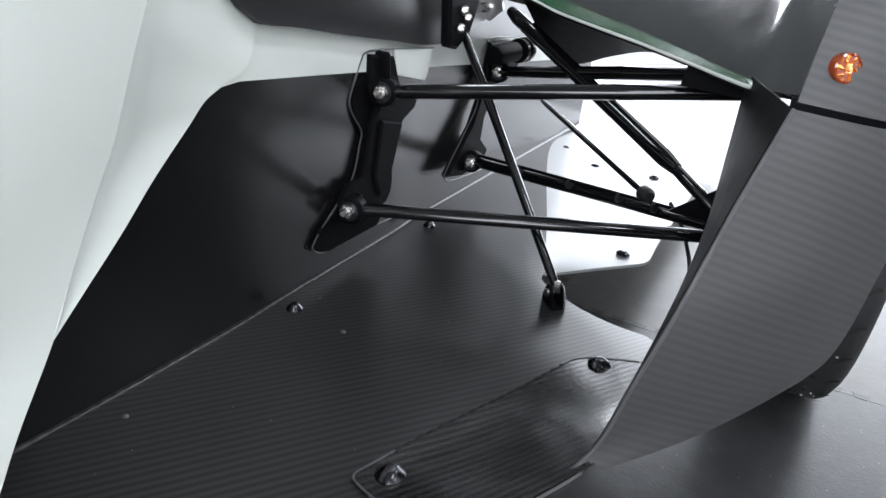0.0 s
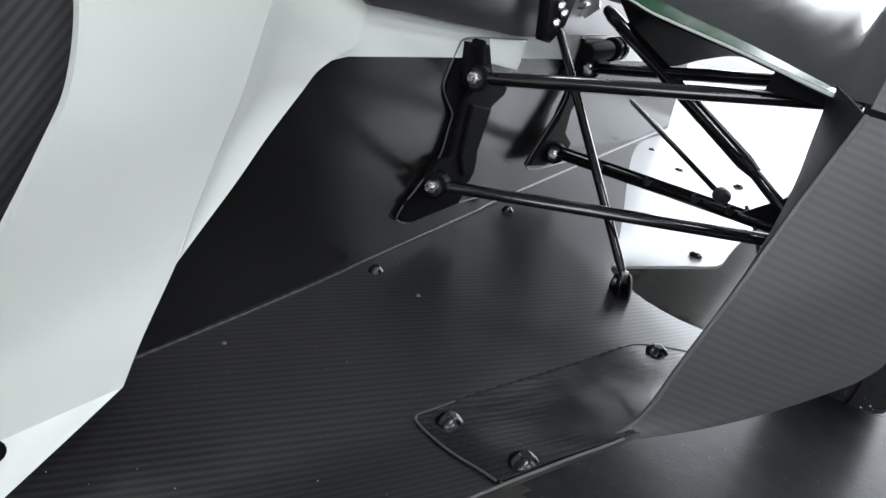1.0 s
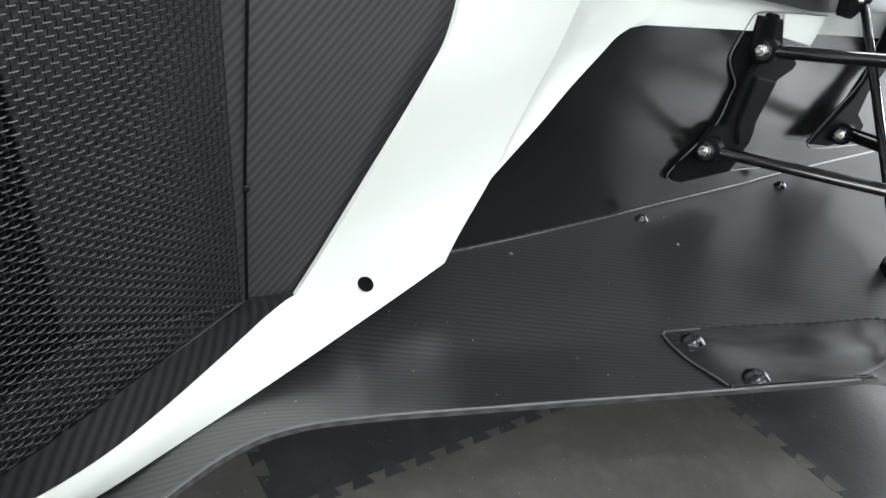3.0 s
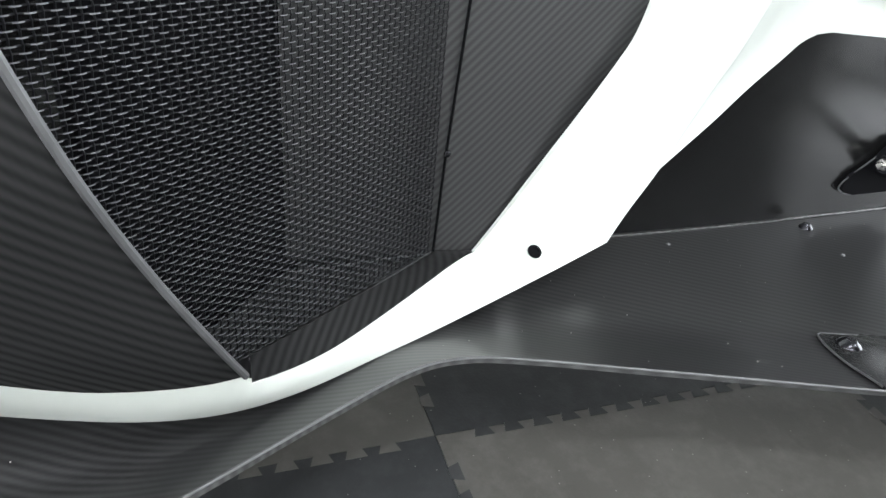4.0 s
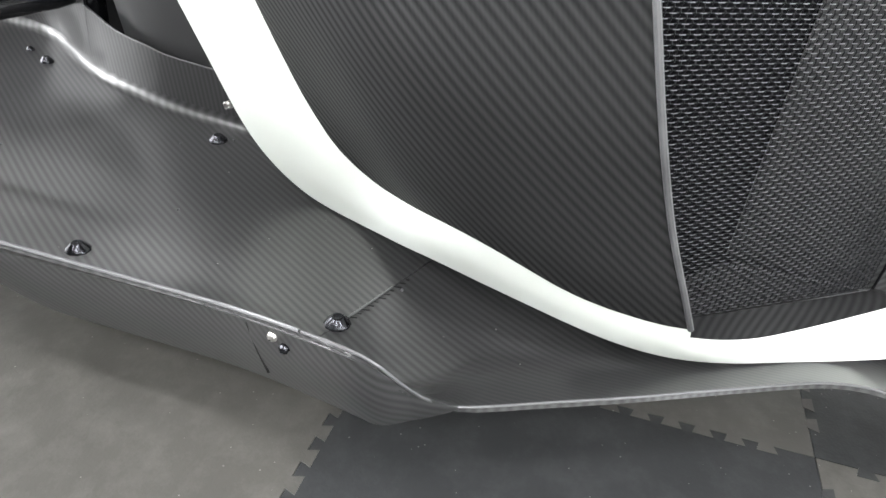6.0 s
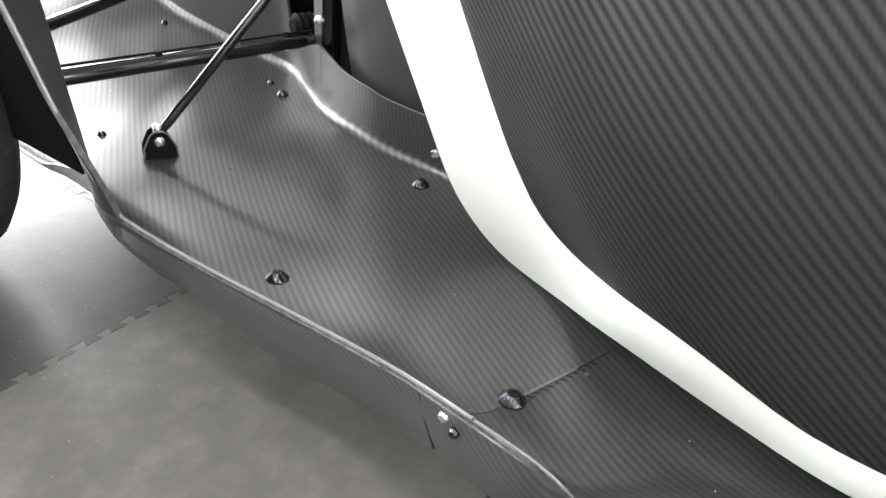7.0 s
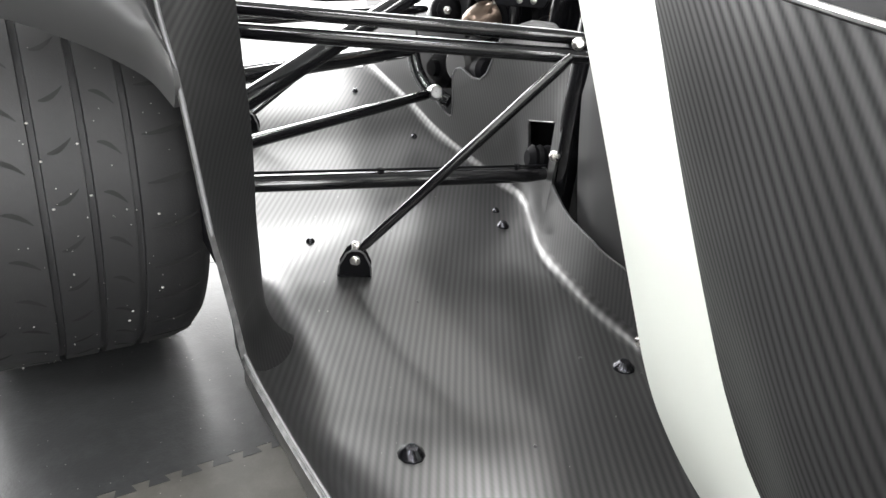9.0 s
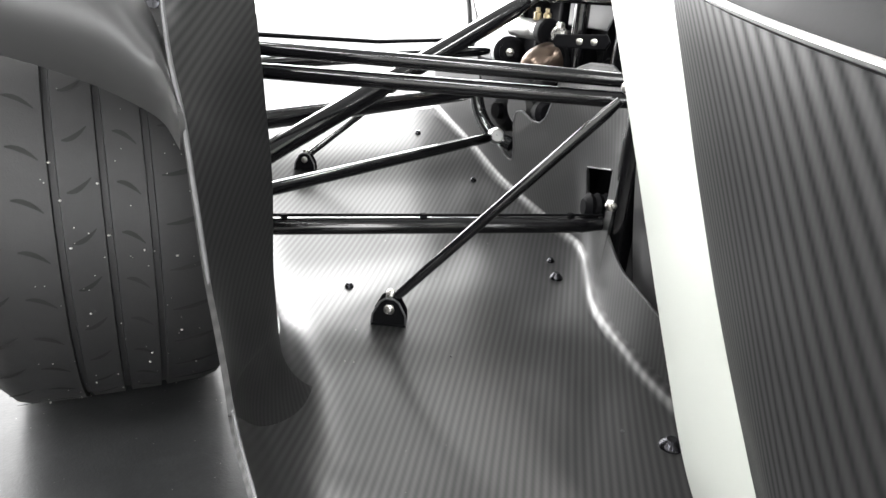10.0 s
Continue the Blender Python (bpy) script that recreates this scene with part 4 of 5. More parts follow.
for k in range(18):
    a = 2 * math.pi * k / 18
    rim.append(dish.verts.new(lamp_at @ Vector((0.0109 * math.cos(a), 0.0109 * math.sin(a), 0.0068 if k % 2 else 0.0052))))
    hollow.append(dish.verts.new(lamp_at @ Vector((0.0046 * math.cos(a + 0.2), 0.0046 * math.sin(a + 0.2), 0.0050 if k % 3 else 0.0078))))
for k in range(18):
    n = (k + 1) % 18
    dish.faces.new((rim[k], rim[n], hollow[n]))
    dish.faces.new((rim[k], hollow[n], hollow[k]))
dish.faces.new(hollow)
part("lamp_reflector", dish, AMBER, fender, "bright amber faceted lens of the side lamp", smooth=False)
part("lamp_bulb", turned([(0.0026, 0.004), (0.0027, 0.0085), (0.0018, 0.0098), (0, 0.0102)], lamp_at, 12), AMBER_PALE, fender, "small pale amber bulb")


def wheel(name, centre, radius, width, label):
    hub = part(name, turned([(0.05, -width * 0.3), (0.05, width * 0.3)], axes_at(centre, (1, 0, 0)), 20), BRACKET_BLACK, car, label)
    w, r = width / 2, radius
    outline = [(r * 0.68, -w * 0.93), (r * 0.80, -w * 1.0), (r * 0.92, -w * 0.97), (r * 0.975, -w * 0.86), (r * 0.992, -w * 0.72)]
    for g in (-0.373, -0.053, 0.28):
        outline += [(r * 0.998, (g - 0.03) * w), (r - 0.007, (g - 0.022) * w), (r - 0.007, (g + 0.022) * w), (r, (g + 0.03) * w)]
    outline += [(r * 0.992, w * 0.75), (r * 0.975, w * 0.86), (r * 0.92, w * 0.97), (r * 0.80, w), (r * 0.68, w * 0.93)]
    part("tyre", turned(outline, axes_at(centre, (1, 0, 0)), 96), RUBBER, hub, "grooved black track tyre with grit on the tread")
    bm = bmesh.new()
    turn_m = axes_at(centre, (1, 0, 0))
    rnd = random.Random(7)

    def on_tread(angle, across, lift):
        return turn_m @ Vector(((r + lift) * math.cos(angle), (r + lift) * math.sin(angle), across))

    for k in range(34):
        for band, (low_w, high_w) in enumerate(((-0.84, -0.46), (-0.30, -0.14), (0.03, 0.20), (0.36, 0.56), (0.66, 0.86))):
            base = 2 * math.pi * (k + 0.37 * band) / 34
            strip = []
            for u in np.linspace(0, 1, 6):
                angle, across = base + (0.10 * u - 0.05 * u * u) * (1 if band % 2 else -1), (low_w + (high_w - low_w) * u) * w
                fat = 0.0065 * math.sin(math.pi * (0.08 + 0.84 * u)) / r
                strip.append([bm.verts.new(on_tread(angle + fat * q, across, 0.0004 - 0.010 * max(0.0, abs(across / w) - 0.70))) for q in (-0.5, 0.5)])
            for p, q in zip(strip, strip[1:]):
                bm.faces.new((p[0], p[1], q[1], q[0]))
    tagged(part("tread_pattern", bm, GROOVE, hub), "short curved slits in the tread", kind="stuff")
    bm = bmesh.new()
    for k in range(280):
        angle, across, size = rnd.uniform(0, 2 * math.pi), rnd.uniform(-0.7, 0.72) * w, rnd.choice((0.0006, 0.0007, 0.0008, 0.001, 0.0018))
        pebble = bmesh.ops.create_icosphere(bm, subdivisions=1, radius=size)["verts"]
        bmesh.ops.transform(bm, matrix=Matrix.Translation(on_tread(angle, across, size * 0.2)) @ Matrix.Diagonal((rnd.uniform(0.6, 1.2), rnd.uniform(0.6, 1.4), 0.8, 1)), verts=pebble)
    tagged(part("grit", bm, GRIT, hub), "pale grit and stone chips stuck to the tread", kind="stuff")
    part("rim", turned([(r * 0.66, -w * 0.92), (r * 0.69, -w * 0.9), (r * 0.69, w * 0.9), (r * 0.66, w * 0.92), (r * 0.6, w * 0.5), (0.06, w * 0.45), (0.06, -w * 0.2), (r * 0.6, -w * 0.5)], axes_at(centre, (1, 0, 0)), 48), BRACKET_BLACK, hub, "dark alloy rim")
    return hub


wheel("front_wheel", (0.175, *AXLE_F), 0.292, 0.16, "front wheel with road-dusty tyre")
wheel("rear_wheel", (0.145, -1.59, 0.312), 0.312, 0.30, "wide rear wheel with worn track tyre")

# glossy fairing above the front suspension
back_edge = spline([(0.118, 0.85, 0.482), (0.078, 0.888, 0.476), (0.038, 0.925, 0.474), (-0.094, 1.03, 0.488), (-0.25, 1.12, 0.506), (-0.308, 1.14, 0.520), (-0.40, 1.17, 0.54)], 30)
rows = [[p + np.array([0.01 * u, 0.55 * u, 0.36 * math.sin(1.35 * u)]) for u in np.linspace(0, 1, 10)] for p in back_edge]
stripe = spline([tuple(p) for p in back_edge[8:]], 40)
fairing = part("wheel_fairing", sheet(rows, 0.01, flip=True), GLOSS_BLACK, car, "glossy black fairing over the front suspension")
# white tube on the edge paints the strip of daylight under the fairing
part("fairing_edge_light", tube(back_edge[8:], 0.0028, 8), WHITE_PAINT, fairing, "white lower edge of the fairing, standing for the daylight gap below")
band = [[p + np.array([0.004 * u, 0.030 * u, 0.024 * u]) * (0.12 + 0.88 * k / 39) + np.array([0.0, -0.0035, 0.003]) for u in np.linspace(0, 1, 4)] for k, p in enumerate(stripe)]
part("fairing_stripe", sheet(band, 0.002, flip=True), STRIPE_GREEN, fairing, "dark green painted stripe along the edge")

under = spline([(0.03, 0.99, 0.467), (-0.085, 1.06, 0.478), (-0.20, 1.26, 0.44), (-0.325, 1.50, 0.385), (-0.42, 1.6, 0.36)], 24)
top_edge = spline([tuple(p) for p in back_edge[10::4]], 24)
rows = [[a + (b - a) * u for u in np.linspace(0, 1, 6)] for a, b in zip(top_edge, under)]
part("fairing_underside", sheet(rows, 0.004), LINER_BLACK, fairing, "dark underside of the fairing")
lug_plate = part("rocker_arm", plate([(-0.515, 0.50), (-0.477, 0.47), (-0.457, 0.462), (-0.431, 0.485), (-0.44, 0.52), (-0.515, 0.53)], 0.006, Matrix.Translation((0, 1.305, 0)) @ axes_at((0, 0, 0), (0, -1, 0), (1, 0, 0)), 0.0015), ALUMINIUM, car, "bright alloy rocker arm at the pushrod's head")
part("pivot_bolt", turned([(0.009, -0.002), (0.009, 0.007), (0.006, 0.010), (0, 0.010)], axes_at((-0.464, 1.297, 0.486), (0, -1, 0)), 8), STEEL, lug_plate, "bright steel bolt")
part("gusset", plate([(-0.02, 0.275), (0.05, 0.272), (0.055, 0.335)], 0.006, Matrix.Translation((0, 1.02, 0)) @ axes_at((0, 0, 0), (0, -1, 0), (1, 0, 0)), 0.001), BRACKET_BLACK, car, "black upright gusset")
part("gusset", plate([(-0.038, 0.450), (-0.034, 0.476), (0.045, 0.463), (0.045, 0.445)], 0.006, Matrix.Translation((0, 1.0, 0)) @ axes_at((0, 0, 0), (0, -1, 0), (1, 0, 0)), 0.001), BRACKET_BLACK, car, "black upright gusset")
part("hose_loop", tube(spline([(-0.03, 1.10, 0.262), (-0.005, 1.09, 0.235), (0.02, 1.06, 0.20), (0.035, 1.0, 0.19), (0.045, 0.95, 0.22)], 24), 0.003, 8), RUBBER, car, "thin black brake hose hanging in a loop")
for f in (0.25, 0.5, 0.72, 0.86):
    spot = Vector((-0.43, 1.262, 0.212)) * (1 - f) + Vector((0.012, 1.07, 0.262)) * f
    part("cable_tie", turned([(0.0085, -0.003), (0.0085, 0.003)], axes_at(spot + Vector((0, 0, -0.006)), (0.92, -0.4, 0.1)), 10), RUBBER, cable, "black cable tie")

# ---- rear fender ----
lead_edge = spline([(0.044, -1.026, 0.252), (0.047, -1.066, 0.295), (0.051, -1.094, 0.347), (0.056, -1.131, 0.432), (0.060, -1.168, 0.505), (0.067, -1.199, 0.567), (0.068, -1.26, 0.68)], 40)
far_edge = spline([(-0.039, -1.217, 0.225), (-0.035, -1.216, 0.252), (-0.034, -1.219, 0.285), (-0.035, -1.227, 0.32), (-0.040, -1.247, 0.387), (-0.041, -1.259, 0.437), (-0.040, -1.268, 0.47), (-0.036, -1.28, 0.55), (-0.026, -1.30, 0.70)], 40)
rows = []
for k, (a, b) in enumerate(zip(lead_edge, far_edge)):
    rise = smoothstep(k / 16)
    row = []
    for u in np.linspace(0, 1, 18):
        flat = a * (1 - u) + b * u + np.array([0.014, 0.02, 0]) * math.sin(math.pi * u)
        y = -1.026 - 0.192 * u
        foot = np.array([edge_x(y), y, edge_z(y) + (flat[2] - edge_z(y)) * k / 16])
        row.append(foot * (1 - rise) + flat * rise)
    rows.append(row)
guard_rows = rows
# its foot sweeps out on to the tray in a fillet
fillet = []
for f in np.linspace(0, 1, 16)[:-1]:
    row = []
    for u in np.linspace(0, 1, 18):
        y = -1.026 - 0.192 * u
        reach = 0.004 + 0.040 * smoothstep(u / 0.8)
        x = edge_x(y) - reach * (1 - f)
        row.append(np.array([x - 0.0012 * f, y + 0.0005 * f, tray_z(x, y) + 0.0009]))
    fillet.append(row)
guard_face = fillet + [[p + np.array([-0.0012, 0.0005, 0.0]) for p in row] for row in rows]
rear_fender = part("rear_fender", sheet(guard_face, 0.006, flip=True), CARBON_ARCH, car, "carbon rear wheel guard wrapped round the tyre")
part("guard_edge", tube(lead_edge, 0.0024, 8), PALE_EDGE, rear_fender, "pale rolled edge")
arch_low = spline([(0.064, -1.17, 0.47), (0.075, -1.22, 0.487), (0.10, -1.235, 0.503), (0.14, -1.24, 0.523), (0.20, -1.24, 0.545), (0.29, -1.25, 0.565)], 30)
arch_top = spline([(0.066, -1.19, 0.56), (0.08, -1.20, 0.60), (0.11, -1.20, 0.64), (0.15, -1.21, 0.67), (0.21, -1.22, 0.68), (0.30, -1.24, 0.68)], 30)
rows = [[a + (b - a) * u + np.array([0, 0.03 * math.sin(math.pi * u) - 0.06 * u * u, 0]) for u in np.linspace(0, 1, 10)] for a, b in zip(arch_low, arch_top)]
part("arch_panel", sheet(rows, 0.006, flip=True), ARCH_GREY, rear_fender, "carbon arch over the tyre")
rows = []
for k, u in enumerate(np.linspace(0, 1, 26)):
    near = guard_rows[min(39, 6 + round(1.25 * k))][6] - np.array([0, 0.022, 0])
    far = np.array([-0.03, -1.95, near[2] * 0.4 + 0.6 * (0.235 + 0.45 * u)])
    rows.append([near * (1 - v) + far * v - np.array([0.004, 0.004, 0]) for v in np.linspace(0, 1, 12)])
part("inner_liner", sheet(rows, 0.004), LINER_BLACK, rear_fender, "black inner liner beside the tyre")
part("fender_bolt", turned([(0.006, 0), (0.006, 0.003), (0, 0.004)], axes_at((0.078, -1.17, 0.607), (0.3, 0.9, 0.2)), 12), BOLT_BLACK, rear_fender, "small dark fastener")

# ---- rear suspension and drivetrain ----
REAR_ARMS = (
    ("wishbone_leg", (-0.63, -1.36, 0.268), (-0.085, -1.52, 0.253), 0.0145),
    ("wishbone_leg", (-0.53, -1.205, 0.536), (-0.078, -1.5, 0.533), 0.0105),
    ("wishbone_leg", (-0.53, -1.198, 0.5105), (-0.081, -1.5, 0.501), 0.0115),
    ("wishbone_leg", (-0.615, -1.80, 0.508), (-0.085, -1.53, 0.508), 0.010),
    ("toe_link", (-0.651, -1.80, 0.322), (-0.098, -1.53, 0.312), 0.0115),
    ("drive_shaft", (-0.575, -1.78, 0.424), (-0.055, -1.55, 0.415), 0.016),
    ("pushrod", (-0.60, -1.64, 0.616), (-0.086, -1.5, 0.378), 0.017),
    ("floor_stay", (-0.470, -1.172, 0.517), (-0.243, -1.352, 0.178), 0.008),
    ("floor_stay", (-0.50, -1.915, 0.446), (-0.243, -1.885, 0.268), 0.0075),
)
arms = []
for name, a, b, r in REAR_ARMS:
    a, b = Vector(a), Vector(b)
    if name != "floor_stay":
        b = b + (b - a) * 0.2
    arms.append(rod(name, a, b, r, label="glossy black suspension tube"))
stay_bracket(-0.242, -1.357, -28, arms[7], 1.12)
stay_bracket(-0.243, -1.885, -28, arms[8], 0.9)
for f in (0.05, 0.45, 0.9):
    a, b = Vector(REAR_ARMS[0][2]), Vector(REAR_ARMS[0][1])
    part("cable_clip", block((0.010, 0.012, 0.014), Matrix.Translation(a + (b - a) * f + Vector((0, 0, 0.014))), 0.002), BRACKET_BLACK, arms[0])
part("brake_line", tube([Vector(REAR_ARMS[0][1]) + Vector((0, 0, 0.017)), Vector(REAR_ARMS[0][2]) + Vector((0, 0, 0.019))], 0.0025, 8), BRACKET_BLACK, arms[0], "thin black hose clipped to the arm")
part("brake_line", tube([(-0.55, -1.75, 0.535), (-0.3, -1.62, 0.536), (-0.07, -1.52, 0.55)], 0.0035, 8), BRACKET_BLACK, car, "thin black hose")
part("rod_end", turned([(0.014, -0.012), (0.018, -0.006), (0.018, 0.006), (0.014, 0.012)], axes_at((-0.652, -1.793, 0.325), (0.2, 0.9, 0.3)), 16), ALUMINIUM, arms[4], "bright rod end")

# engine-side panel with its scooped outline, standing along the tray's seam
PANEL_TOP = [(-2.15, 0.50), (-1.9, 0.49), (-1.888, 0.40), (-1.884, 0.365), (-1.868, 0.337), (-1.842, 0.316), (-1.80, 0.293), (-1.775, 0.281), (-1.76, 0.277), (-1.748, 0.283), (-1.741, 0.31), (-1.737, 0.36), (-1.732, 0.38), (-1.72, 0.393), (-1.70, 0.399), (-1.68, 0.393), (-1.66, 0.386), (-1.63, 0.388), (-1.603, 0.405), (-1.568, 0.45), (-1.545, 0.482), (-1.52, 0.504), (-1.485, 0.519), (-1.459, 0.528), (-1.457, 0.5285), (-1.40, 0.532), (-1.375, 0.52), (-1.357, 0.50), (-1.356, 0.499), (-1.33, 0.48)]


def panel_point(y, z):
    low_z = floor_z(y) + 0.019
    x = seam_x(y) - 0.013
    return (x + (-0.632 - x) * min(1.0, (z - low_z) / 0.3), y, z)


columns = []
for (ya, za), (yb, zb) in zip(PANEL_TOP, PANEL_TOP[1:]):
    count = max(1, int((yb - ya) / 0.015))
    columns += [(ya + (yb - ya) * k / count, za + (zb - za) * k / count) for k in range(count)]
columns.append(PANEL_TOP[-1])
bm = bmesh.new()


def panel_piece(y_from, y_to, low_of, high_of):
    rows = [[panel_point(y, low_of(y, top) + (high_of(y, top) - low_of(y, top)) * u) for u in np.linspace(0, 1, 12)] for y, top in columns if y_from <= y <= y_to]
    piece = sheet(rows, 0.005)
    mesh = bpy.data.meshes.new("piece")
    piece.to_mesh(mesh)
    piece.free()
    bm.from_mesh(mesh)
    bpy.data.meshes.remove(mesh)


def panel_foot(y, top):
    return floor_z(y) + 0.019


panel_piece(-2.15, -1.457, panel_foot, lambda y, top: top)
panel_piece(-1.457, -1.356, panel_foot, lambda y, top: 0.275)
panel_piece(-1.457, -1.356, lambda y, top: 0.345 + 0.22 * (y + 1.457), lambda y, top: top)
panel_piece(-1.356, -1.33, panel_foot, lambda y, top: top)
side_panel = part("engine_side_panel", bm, CARBON_SIDE, car, "carbon engine side panel with scooped cut-outs")
part("panel_edge", tube([panel_point(y, top) for y, top in columns if y > -1.9], 0.0018, 6), PALE_EDGE, side_panel, "pale trimmed edge")
part("hole_edge", tube([panel_point(y, z) for y, z in ((-1.36, 0.274), (-1.45, 0.274), (-1.458, 0.282), (-1.458, 0.335), (-1.452, 0.345), (-1.36, 0.366))], 0.0016, 6), PALE_EDGE, side_panel, "pale trimmed edge")
rim_z = profile([(-1.34, 0.262), (-1.29, 0.252), (-1.25, 0.240), (-1.223, 0.234), (-1.16, 0.226), (-1.108, 0.218), (-0.9, 0.21)])
rows = [[(seam_x(y) - 0.013 - 0.006 * u, y, floor_z(y) + 0.019 + (rim_z(y) - floor_z(y) - 0.019) * u) for u in np.linspace(0, 1, 6)] for y in np.linspace(-1.335, -0.9, 30)]
coaming = part("side_coaming", sheet(rows, 0.004), CARBON_SIDE, car, "low carbon coaming beside the tray")
part("coaming_edge", tube([r[-1] for r in rows], 0.0013, 6), PALE_EDGE, coaming, "pale trimmed edge")
rows = []
for w in np.linspace(0, 1, 18):
    y = -1.238 + 0.333 * w
    rows.append([(seam_x(y) - 0.045 + (0.055 + 0.06 * w) * u - 0.02 * u * u - 0.012 * (1 - smoothstep(w * 6)), y - 0.02 * u - 0.05 * u * w, 0.17 + (0.27 + 0.21 * w + 0.05 * smoothstep(w * 7)) * u) for u in np.linspace(0, 1, 10)])
part("rear_body_panel", sheet(rows, 0.006), BODY_GREY, car, "smooth dark body panel behind the pod")
part("frame_tube", tube([(-0.655, -1.34, 0.16), (-0.65, -1.33, 0.4), (-0.63, -1.30, 0.6)], 0.024, 12), TUBE_BLACK, car, "black upright chassis tube")
part("pivot_boot", turned([(0.010, -0.03), (0.02, -0.024), (0.026, -0.012), (0.022, -0.004), (0.026, 0.004), (0.022, 0.012), (0.026, 0.02), (0.015, 0.03)], axes_at((-0.652, -1.40, 0.285), (0.9, -0.3, 0)), 20), BRACKET_BLACK, car, "black rubber pivot boot")
part("pivot_nut", turned([(0.008, -0.012), (0.011, -0.010), (0.011, 0.006), (0.007, 0.009), (0.004, 0.010), (0.004, 0.018), (0, 0.019)], axes_at((-0.628, -1.338, 0.310), (0.8, 0.55, 0.1)), 6), STEEL, car, "bright hexagon nut at the arm's pivot")

# gearbox casing, driveshaft boot, damper and fittings
gearbox = part("gearbox", block((0.22, 1.2, 0.32), pose(-0.87, -1.8, 0.31), 0.03), BRACKET_BLACK, car, "dark gearbox casing")
for y, z in ((-1.75, 0.42), (-1.6, 0.30), (-1.9, 0.36), (-1.48, 0.45)):
    part("casing_boss", turned([(0.05, -0.02), (0.05, 0.02), (0.035, 0.035), (0.02, 0.036), (0.02, 0.05), (0, 0.05)], axes_at((-0.755, y, z), (1, 0, 0)), 18), BRACKET_BLACK, gearbox)
boot_at = axes_at((-0.655, -1.632, 0.508), (-0.95, -0.25, 0.12))
boot = part("shaft_boot", turned([(0.012, -0.056), (0.017, -0.054), (0.022, -0.048), (0.027, -0.038), (0.0315, -0.026), (0.035, -0.012), (0.037, 0.0), (0.037, 0.008)], boot_at, 40), BRONZE, car, "bronze-brown driveshaft boot")
part("boot_clamp", turned([(0.036, 0.008), (0.043, 0.010), (0.043, 0.020), (0.038, 0.022), (0.038, 0.028), (0.046, 0.030), (0.046, 0.045), (0.052, 0.048), (0.052, 0.09), (0.04, 0.1)], boot_at, 28), BRACKET_BLACK, boot, "dark ringed joint housing")
resv = part("damper_body", turned([(0.016, -0.055), (0.02, -0.05), (0.02, 0.03), (0.017, 0.034), (0.017, 0.05), (0.012, 0.052)], axes_at((-0.66, -1.725, 0.563), (0.0, 1.0, 0.0)), 24), ALUMINIUM, car, "polished aluminium damper reservoir")
part("collar", turned([(0.024, -0.012), (0.026, -0.008), (0.026, 0.008), (0.022, 0.012)], axes_at((-0.66, -1.652, 0.563), (0.0, 1.0, 0.0)), 20), BRACKET_BLACK, resv)
part("fitting", turned([(0.012, -0.006), (0.012, 0.006), (0.006, 0.008), (0.006, 0.03), (0.009, 0.032), (0.009, 0.042)], axes_at((-0.66, -1.765, 0.58), (0.1, 0, 1)), 10), ALUMINIUM, resv)
for y in (-1.69, -1.655):
    part("brass_fitting", turned([(0.008, -0.01), (0.008, 0.004), (0.0045, 0.006), (0.0045, 0.014)], axes_at((-0.66, y, 0.592), (0.05, 0, 1)), 8), BRASS, resv, "brass hose fitting")
part("rod_end", turned([(0.012, -0.01), (0.016, -0.005), (0.016, 0.005), (0.012, 0.01)], axes_at((-0.65, -1.592, 0.562), (0.9, 0.3, 0)), 16), STEEL, resv, "bright spherical rod end")
part("rod_end_nut", turned([(0.009, -0.02), (0.009, 0.02), (0.006, 0.024)], axes_at((-0.65, -1.592, 0.562), (0, 0, 1)), 6), STEEL, resv)
bearing_at = axes_at((-0.66, -1.785, 0.508), (0.45, 0.85, 0.1))
bearing = part("bearing_housing", turned([(0.030, -0.06), (0.034, -0.055), (0.034, -0.005), (0.030, 0.0), (0.022, 0.002), (0.022, 0.008), (0.012, 0.010), (0.012, 0.014), (0, 0.014)], bearing_at, 24), BRACKET_BLACK, car, "black round bearing housing")
part("cap", turned([(0.009, 0.014), (0.009, 0.018), (0.004, 0.020), (0, 0.020)], bearing_at, 6), STEEL, bearing, "dull steel nut")
part("sleeve", turned([(0.031, -0.13), (0.036, -0.12), (0.036, -0.07), (0.031, -0.065)], bearing_at, 24), ALUMINIUM, bearing, "bright sleeve")
rocker_at = axes_at((-0.64, -1.505, 0.560), (0.75, 0.66, 0.0), (-0.66, 0.75, 0.06))
rocker = part("rocker_plate", plate([(-0.045, -0.011), (0.045, -0.013), (0.052, 0.0), (0.045, 0.013), (-0.045, 0.011), (-0.052, 0.0)], 0.012, rocker_at, 0.002), BRACKET_BLACK, car, "black rocker plate with two holes")
for dx in (-0.002, 0.024):
    part("rocker_bolt", turned([(0.006, 0.010), (0.006, 0.0135), (0.004, 0.0145), (0, 0.0145)], rocker_at @ pose(dx, 0, 0), 14), STEEL, rocker, "bright bush")
part("chassis_tube", tube([(-0.70, -1.597, 0.40), (-0.70, -1.600, 0.6), (-0.70, -1.603, 0.80)], 0.015, 14), TUBE_BLACK, car, "black upright chassis tube")
part("chassis_tube", tube([(-0.72, -1.5, 0.40), (-0.71, -1.47, 0.6), (-0.70, -1.44, 0.80)], 0.02, 14), TUBE_BLACK, car, "black upright chassis tube")
part("chassis_tube", tube([(-0.70, -2.1, 0.62), (-0.68, -1.8, 0.63), (-0.66, -1.4, 0.64)], 0.016, 14), TUBE_BLACK, car, "black lengthwise chassis tube")
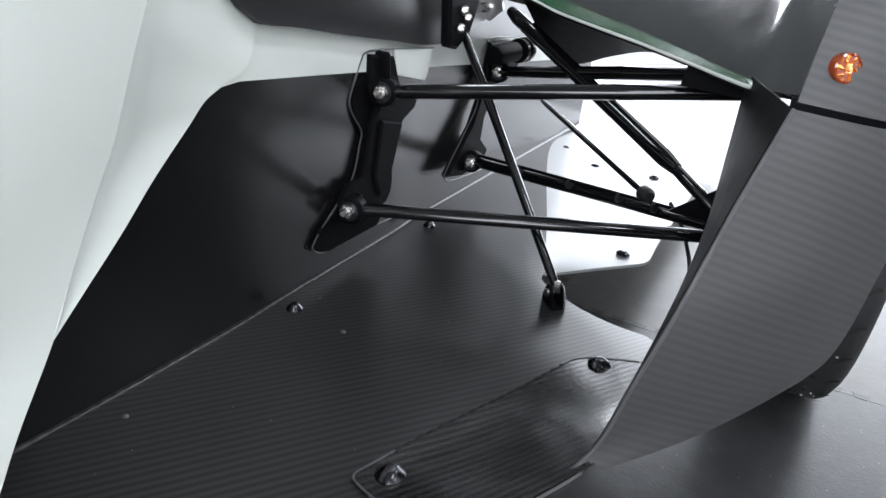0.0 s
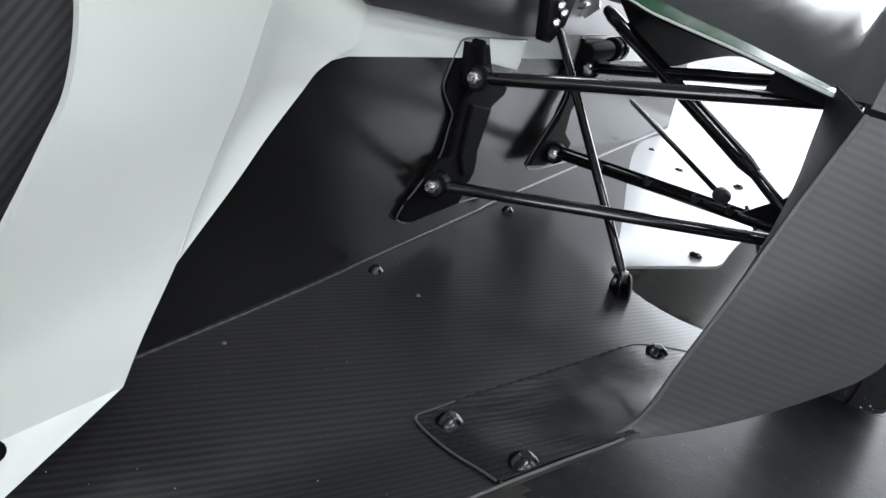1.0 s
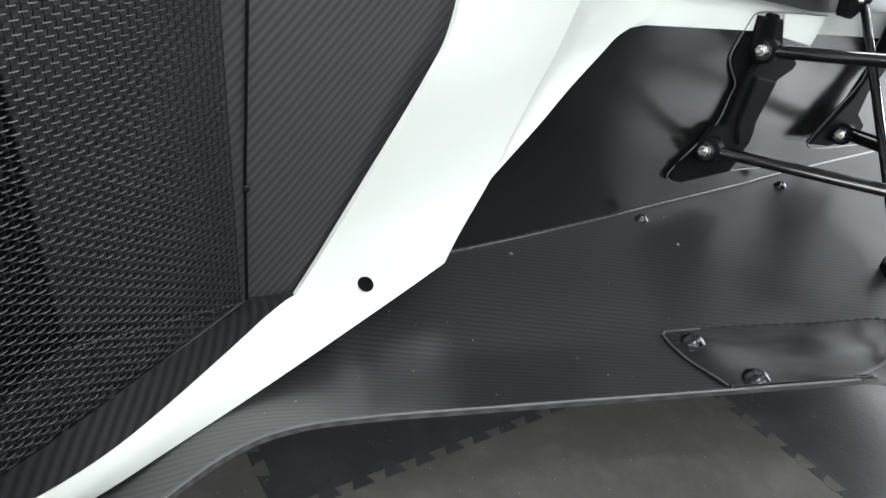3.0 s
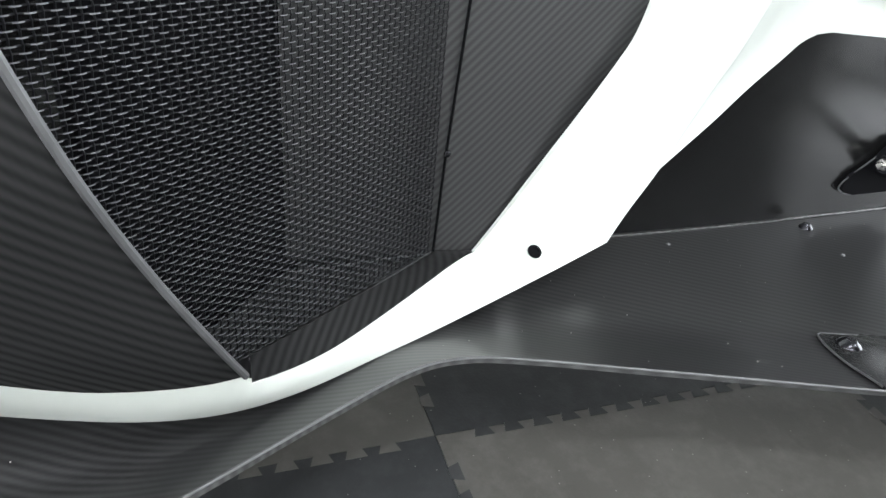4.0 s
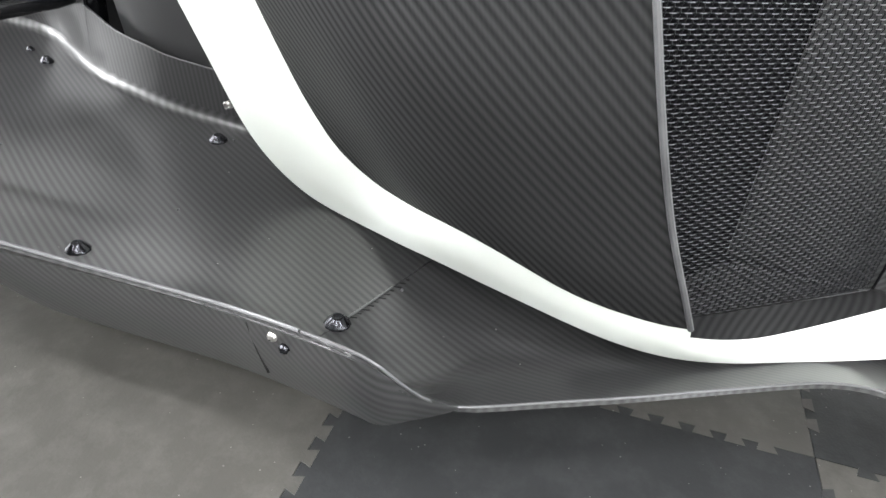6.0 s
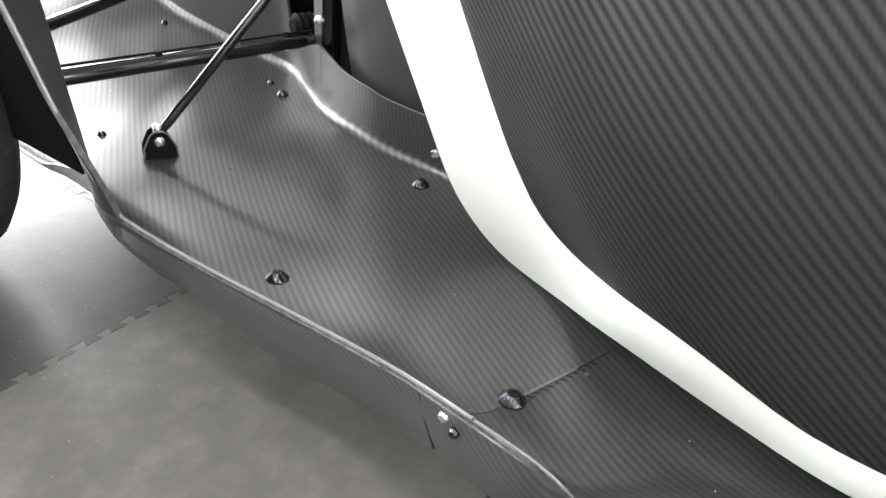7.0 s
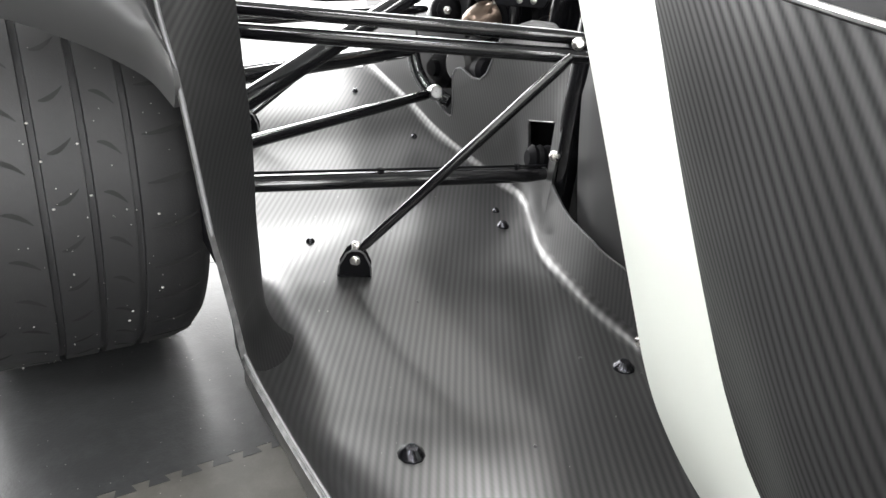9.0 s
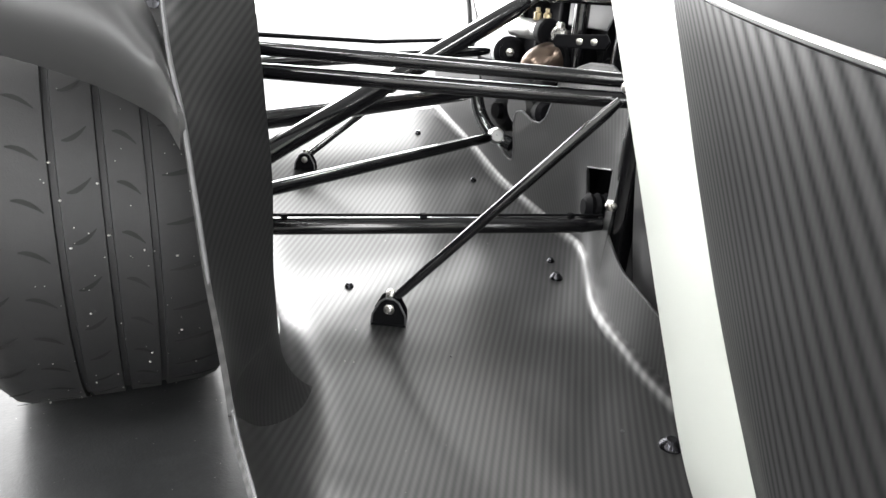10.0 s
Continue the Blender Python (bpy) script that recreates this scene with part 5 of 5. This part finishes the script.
part("hose", tube(spline([(-0.72, -2.15, 0.64), (-0.70, -2.08, 0.60), (-0.69, -2.04, 0.55), (-0.70, -2.05, 0.50), (-0.74, -2.1, 0.48)], 20), 0.006, 10), RUBBER, car, "black rubber hose")
part("hose", tube(spline([(-0.72, -1.9, 0.66), (-0.68, -1.82, 0.62), (-0.66, -1.76, 0.60), (-0.66, -1.69, 0.625)], 16), 0.006, 10), RUBBER, car, "black rubber hose")
part("hose", tube(spline([(-0.66, -1.655, 0.62), (-0.67, -1.63, 0.66), (-0.70, -1.60, 0.70)], 12), 0.006, 10), RUBBER, car, "black rubber hose")
part("coolant_pipe", tube(spline([(-0.645, -1.90, 0.42), (-0.655, -1.885, 0.36), (-0.67, -1.85, 0.32), (-0.70, -1.80, 0.30)], 16), 0.016, 14), GLOSS_BLACK, car, "glossy black bent pipe")
part("lower_joint", turned([(0.03, -0.04), (0.04, -0.03), (0.04, 0.03), (0.03, 0.04)], axes_at((-0.70, -1.74, 0.40), (1, 0.2, 0)), 20), RUBBER, car, "black rubber joint")
part("lower_joint", turned([(0.02, -0.03), (0.03, -0.02), (0.03, 0.02), (0.02, 0.03)], axes_at((-0.69, -1.66, 0.40), (0.3, 0.9, 0.2)), 20), BRACKET_BLACK, car, "black joint housing")
part("tail_panel", plate([(-2.36, 0.42), (-2.14, 0.44), (-2.13, 0.56), (-2.16, 0.60), (-2.26, 0.60), (-2.33, 0.55)], 0.006, Matrix.Translation((-0.76, 0, 0)) @ axes_at((0, 0, 0), (1, 0, 0), (0, 1, 0)), 0.002), TAIL_GREY, car, "pale grey tail panel")
part("tail_panel", plate([(-2.62, 0.50), (-2.44, 0.50), (-2.38, 0.56), (-2.36, 0.64), (-2.62, 0.64)], 0.006, Matrix.Translation((-0.82, 0, 0)) @ axes_at((0, 0, 0), (1, 0, 0), (0, 1, 0)), 0.002), TAIL_GREY, car, "pale grey tail panel")
block_side = part("engine_block", block((0.10, 0.62, 0.34), pose(-0.83, -1.66, 0.56), 0.02), BRACKET_BLACK, car, "black engine casing crowded with fittings")
for k in range(7):
    y = -1.93 + 0.085 * k
    part("casing_rib", block((0.03, 0.014, 0.28), pose(-0.775, y, 0.56), 0.004), BRACKET_BLACK, block_side)
for y, z, r in ((-1.86, 0.62, 0.026), (-1.80, 0.55, 0.018), (-1.73, 0.65, 0.022), (-1.52, 0.60, 0.02), (-1.56, 0.50, 0.028)):
    part("casing_plug", turned([(r, -0.02), (r, 0.01), (r * 0.8, 0.018), (r * 0.4, 0.02), (r * 0.4, 0.03), (0, 0.03)], axes_at((-0.765, y, z), (1, 0.2, 0.1)), 12), STEEL if r < 0.021 else BRACKET_BLACK, block_side)
part("bulkhead", plate([(-1.70, 0.575), (-1.57, 0.575), (-1.555, 0.60), (-1.555, 0.72), (-1.70, 0.72)], 0.004, Matrix.Translation((-0.745, 0, 0)) @ axes_at((0, 0, 0), (1, 0, 0), (0, 1, 0)), 0.002), TAIL_GREY, car, "pale grey heat shield")
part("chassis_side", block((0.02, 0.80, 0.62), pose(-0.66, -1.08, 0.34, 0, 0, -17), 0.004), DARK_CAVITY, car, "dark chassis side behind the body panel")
part("joint_bolt", turned([(0.009, -0.006), (0.009, 0.004), (0.006, 0.008), (0, 0.009)], axes_at((-0.485, -1.178, 0.533), (0.5, 0.8, 0.2)), 10), STEEL, car, "bright steel bolt")
part("bracket_pin", turned([(0.004, 0), (0.004, 0.02), (0.006, 0.022), (0, 0.024)], axes_at((-0.628, -1.448, 0.500), (0.5, 0.3, 0.8)), 10), STEEL, side_panel)

# ---- tiled floor, last ----
PITCH, TEETH, DEEP = 0.59, 15, 0.013


def tile_mesh(mat):
    """One square tile whose flared tabs lap over two of its neighbours."""
    bm = bmesh.new()
    gap, step = 0.0005, PITCH / TEETH

    def slab(corners, top_z):
        top = [bm.verts.new((x, y, top_z)) for x, y in corners]
        low = [bm.verts.new((x, y, -0.008)) for x, y in corners]
        bm.faces.new(top)
        for i in range(4):
            bm.faces.new((top[i], low[i], low[(i + 1) % 4], top[(i + 1) % 4]))

    slab([(gap, gap), (PITCH - gap, gap), (PITCH - gap, PITCH - gap), (gap, PITCH - gap)], 0.0)
    for k in range(1, TEETH - 1):
        s = (k + 0.5) * step
        narrow, wide = step * 0.2, step * 0.33
        slab([(s - narrow, PITCH - 0.002), (s + narrow, PITCH - 0.002), (s + wide, PITCH + DEEP), (s - wide, PITCH + DEEP)], 0.0006)
        slab([(PITCH - 0.002, s + narrow), (PITCH - 0.002, s - narrow), (PITCH + DEEP, s - wide), (PITCH + DEEP, s + wide)], 0.0006)
    bmesh.ops.recalc_face_normals(bm, faces=bm.faces)
    mesh = bpy.data.meshes.new("floor_tile")
    bm.to_mesh(mesh)
    bm.free()
    mesh.materials.append(mat)
    return mesh


floor = tagged(part("floor", block((X1 - X0 + 8, Y1 - Y0 + 12, 0.1), pose((X0 + X1) / 2, 0, -0.0585), 0.0), TILE_DARK, smooth=False), "garage floor of interlocking charcoal and taupe tiles", "floor", kind="structure")
meshes = (tile_mesh(TILE_LIGHT), tile_mesh(TILE_DARK))
for i in range(-10, 7):
    for j in range(-8, 8):
        ob = new("floor_tile", meshes[(i + j) % 2])
        ob.location = (-0.22 + i * PITCH, j * PITCH, 0.0)
        ob.parent = floor
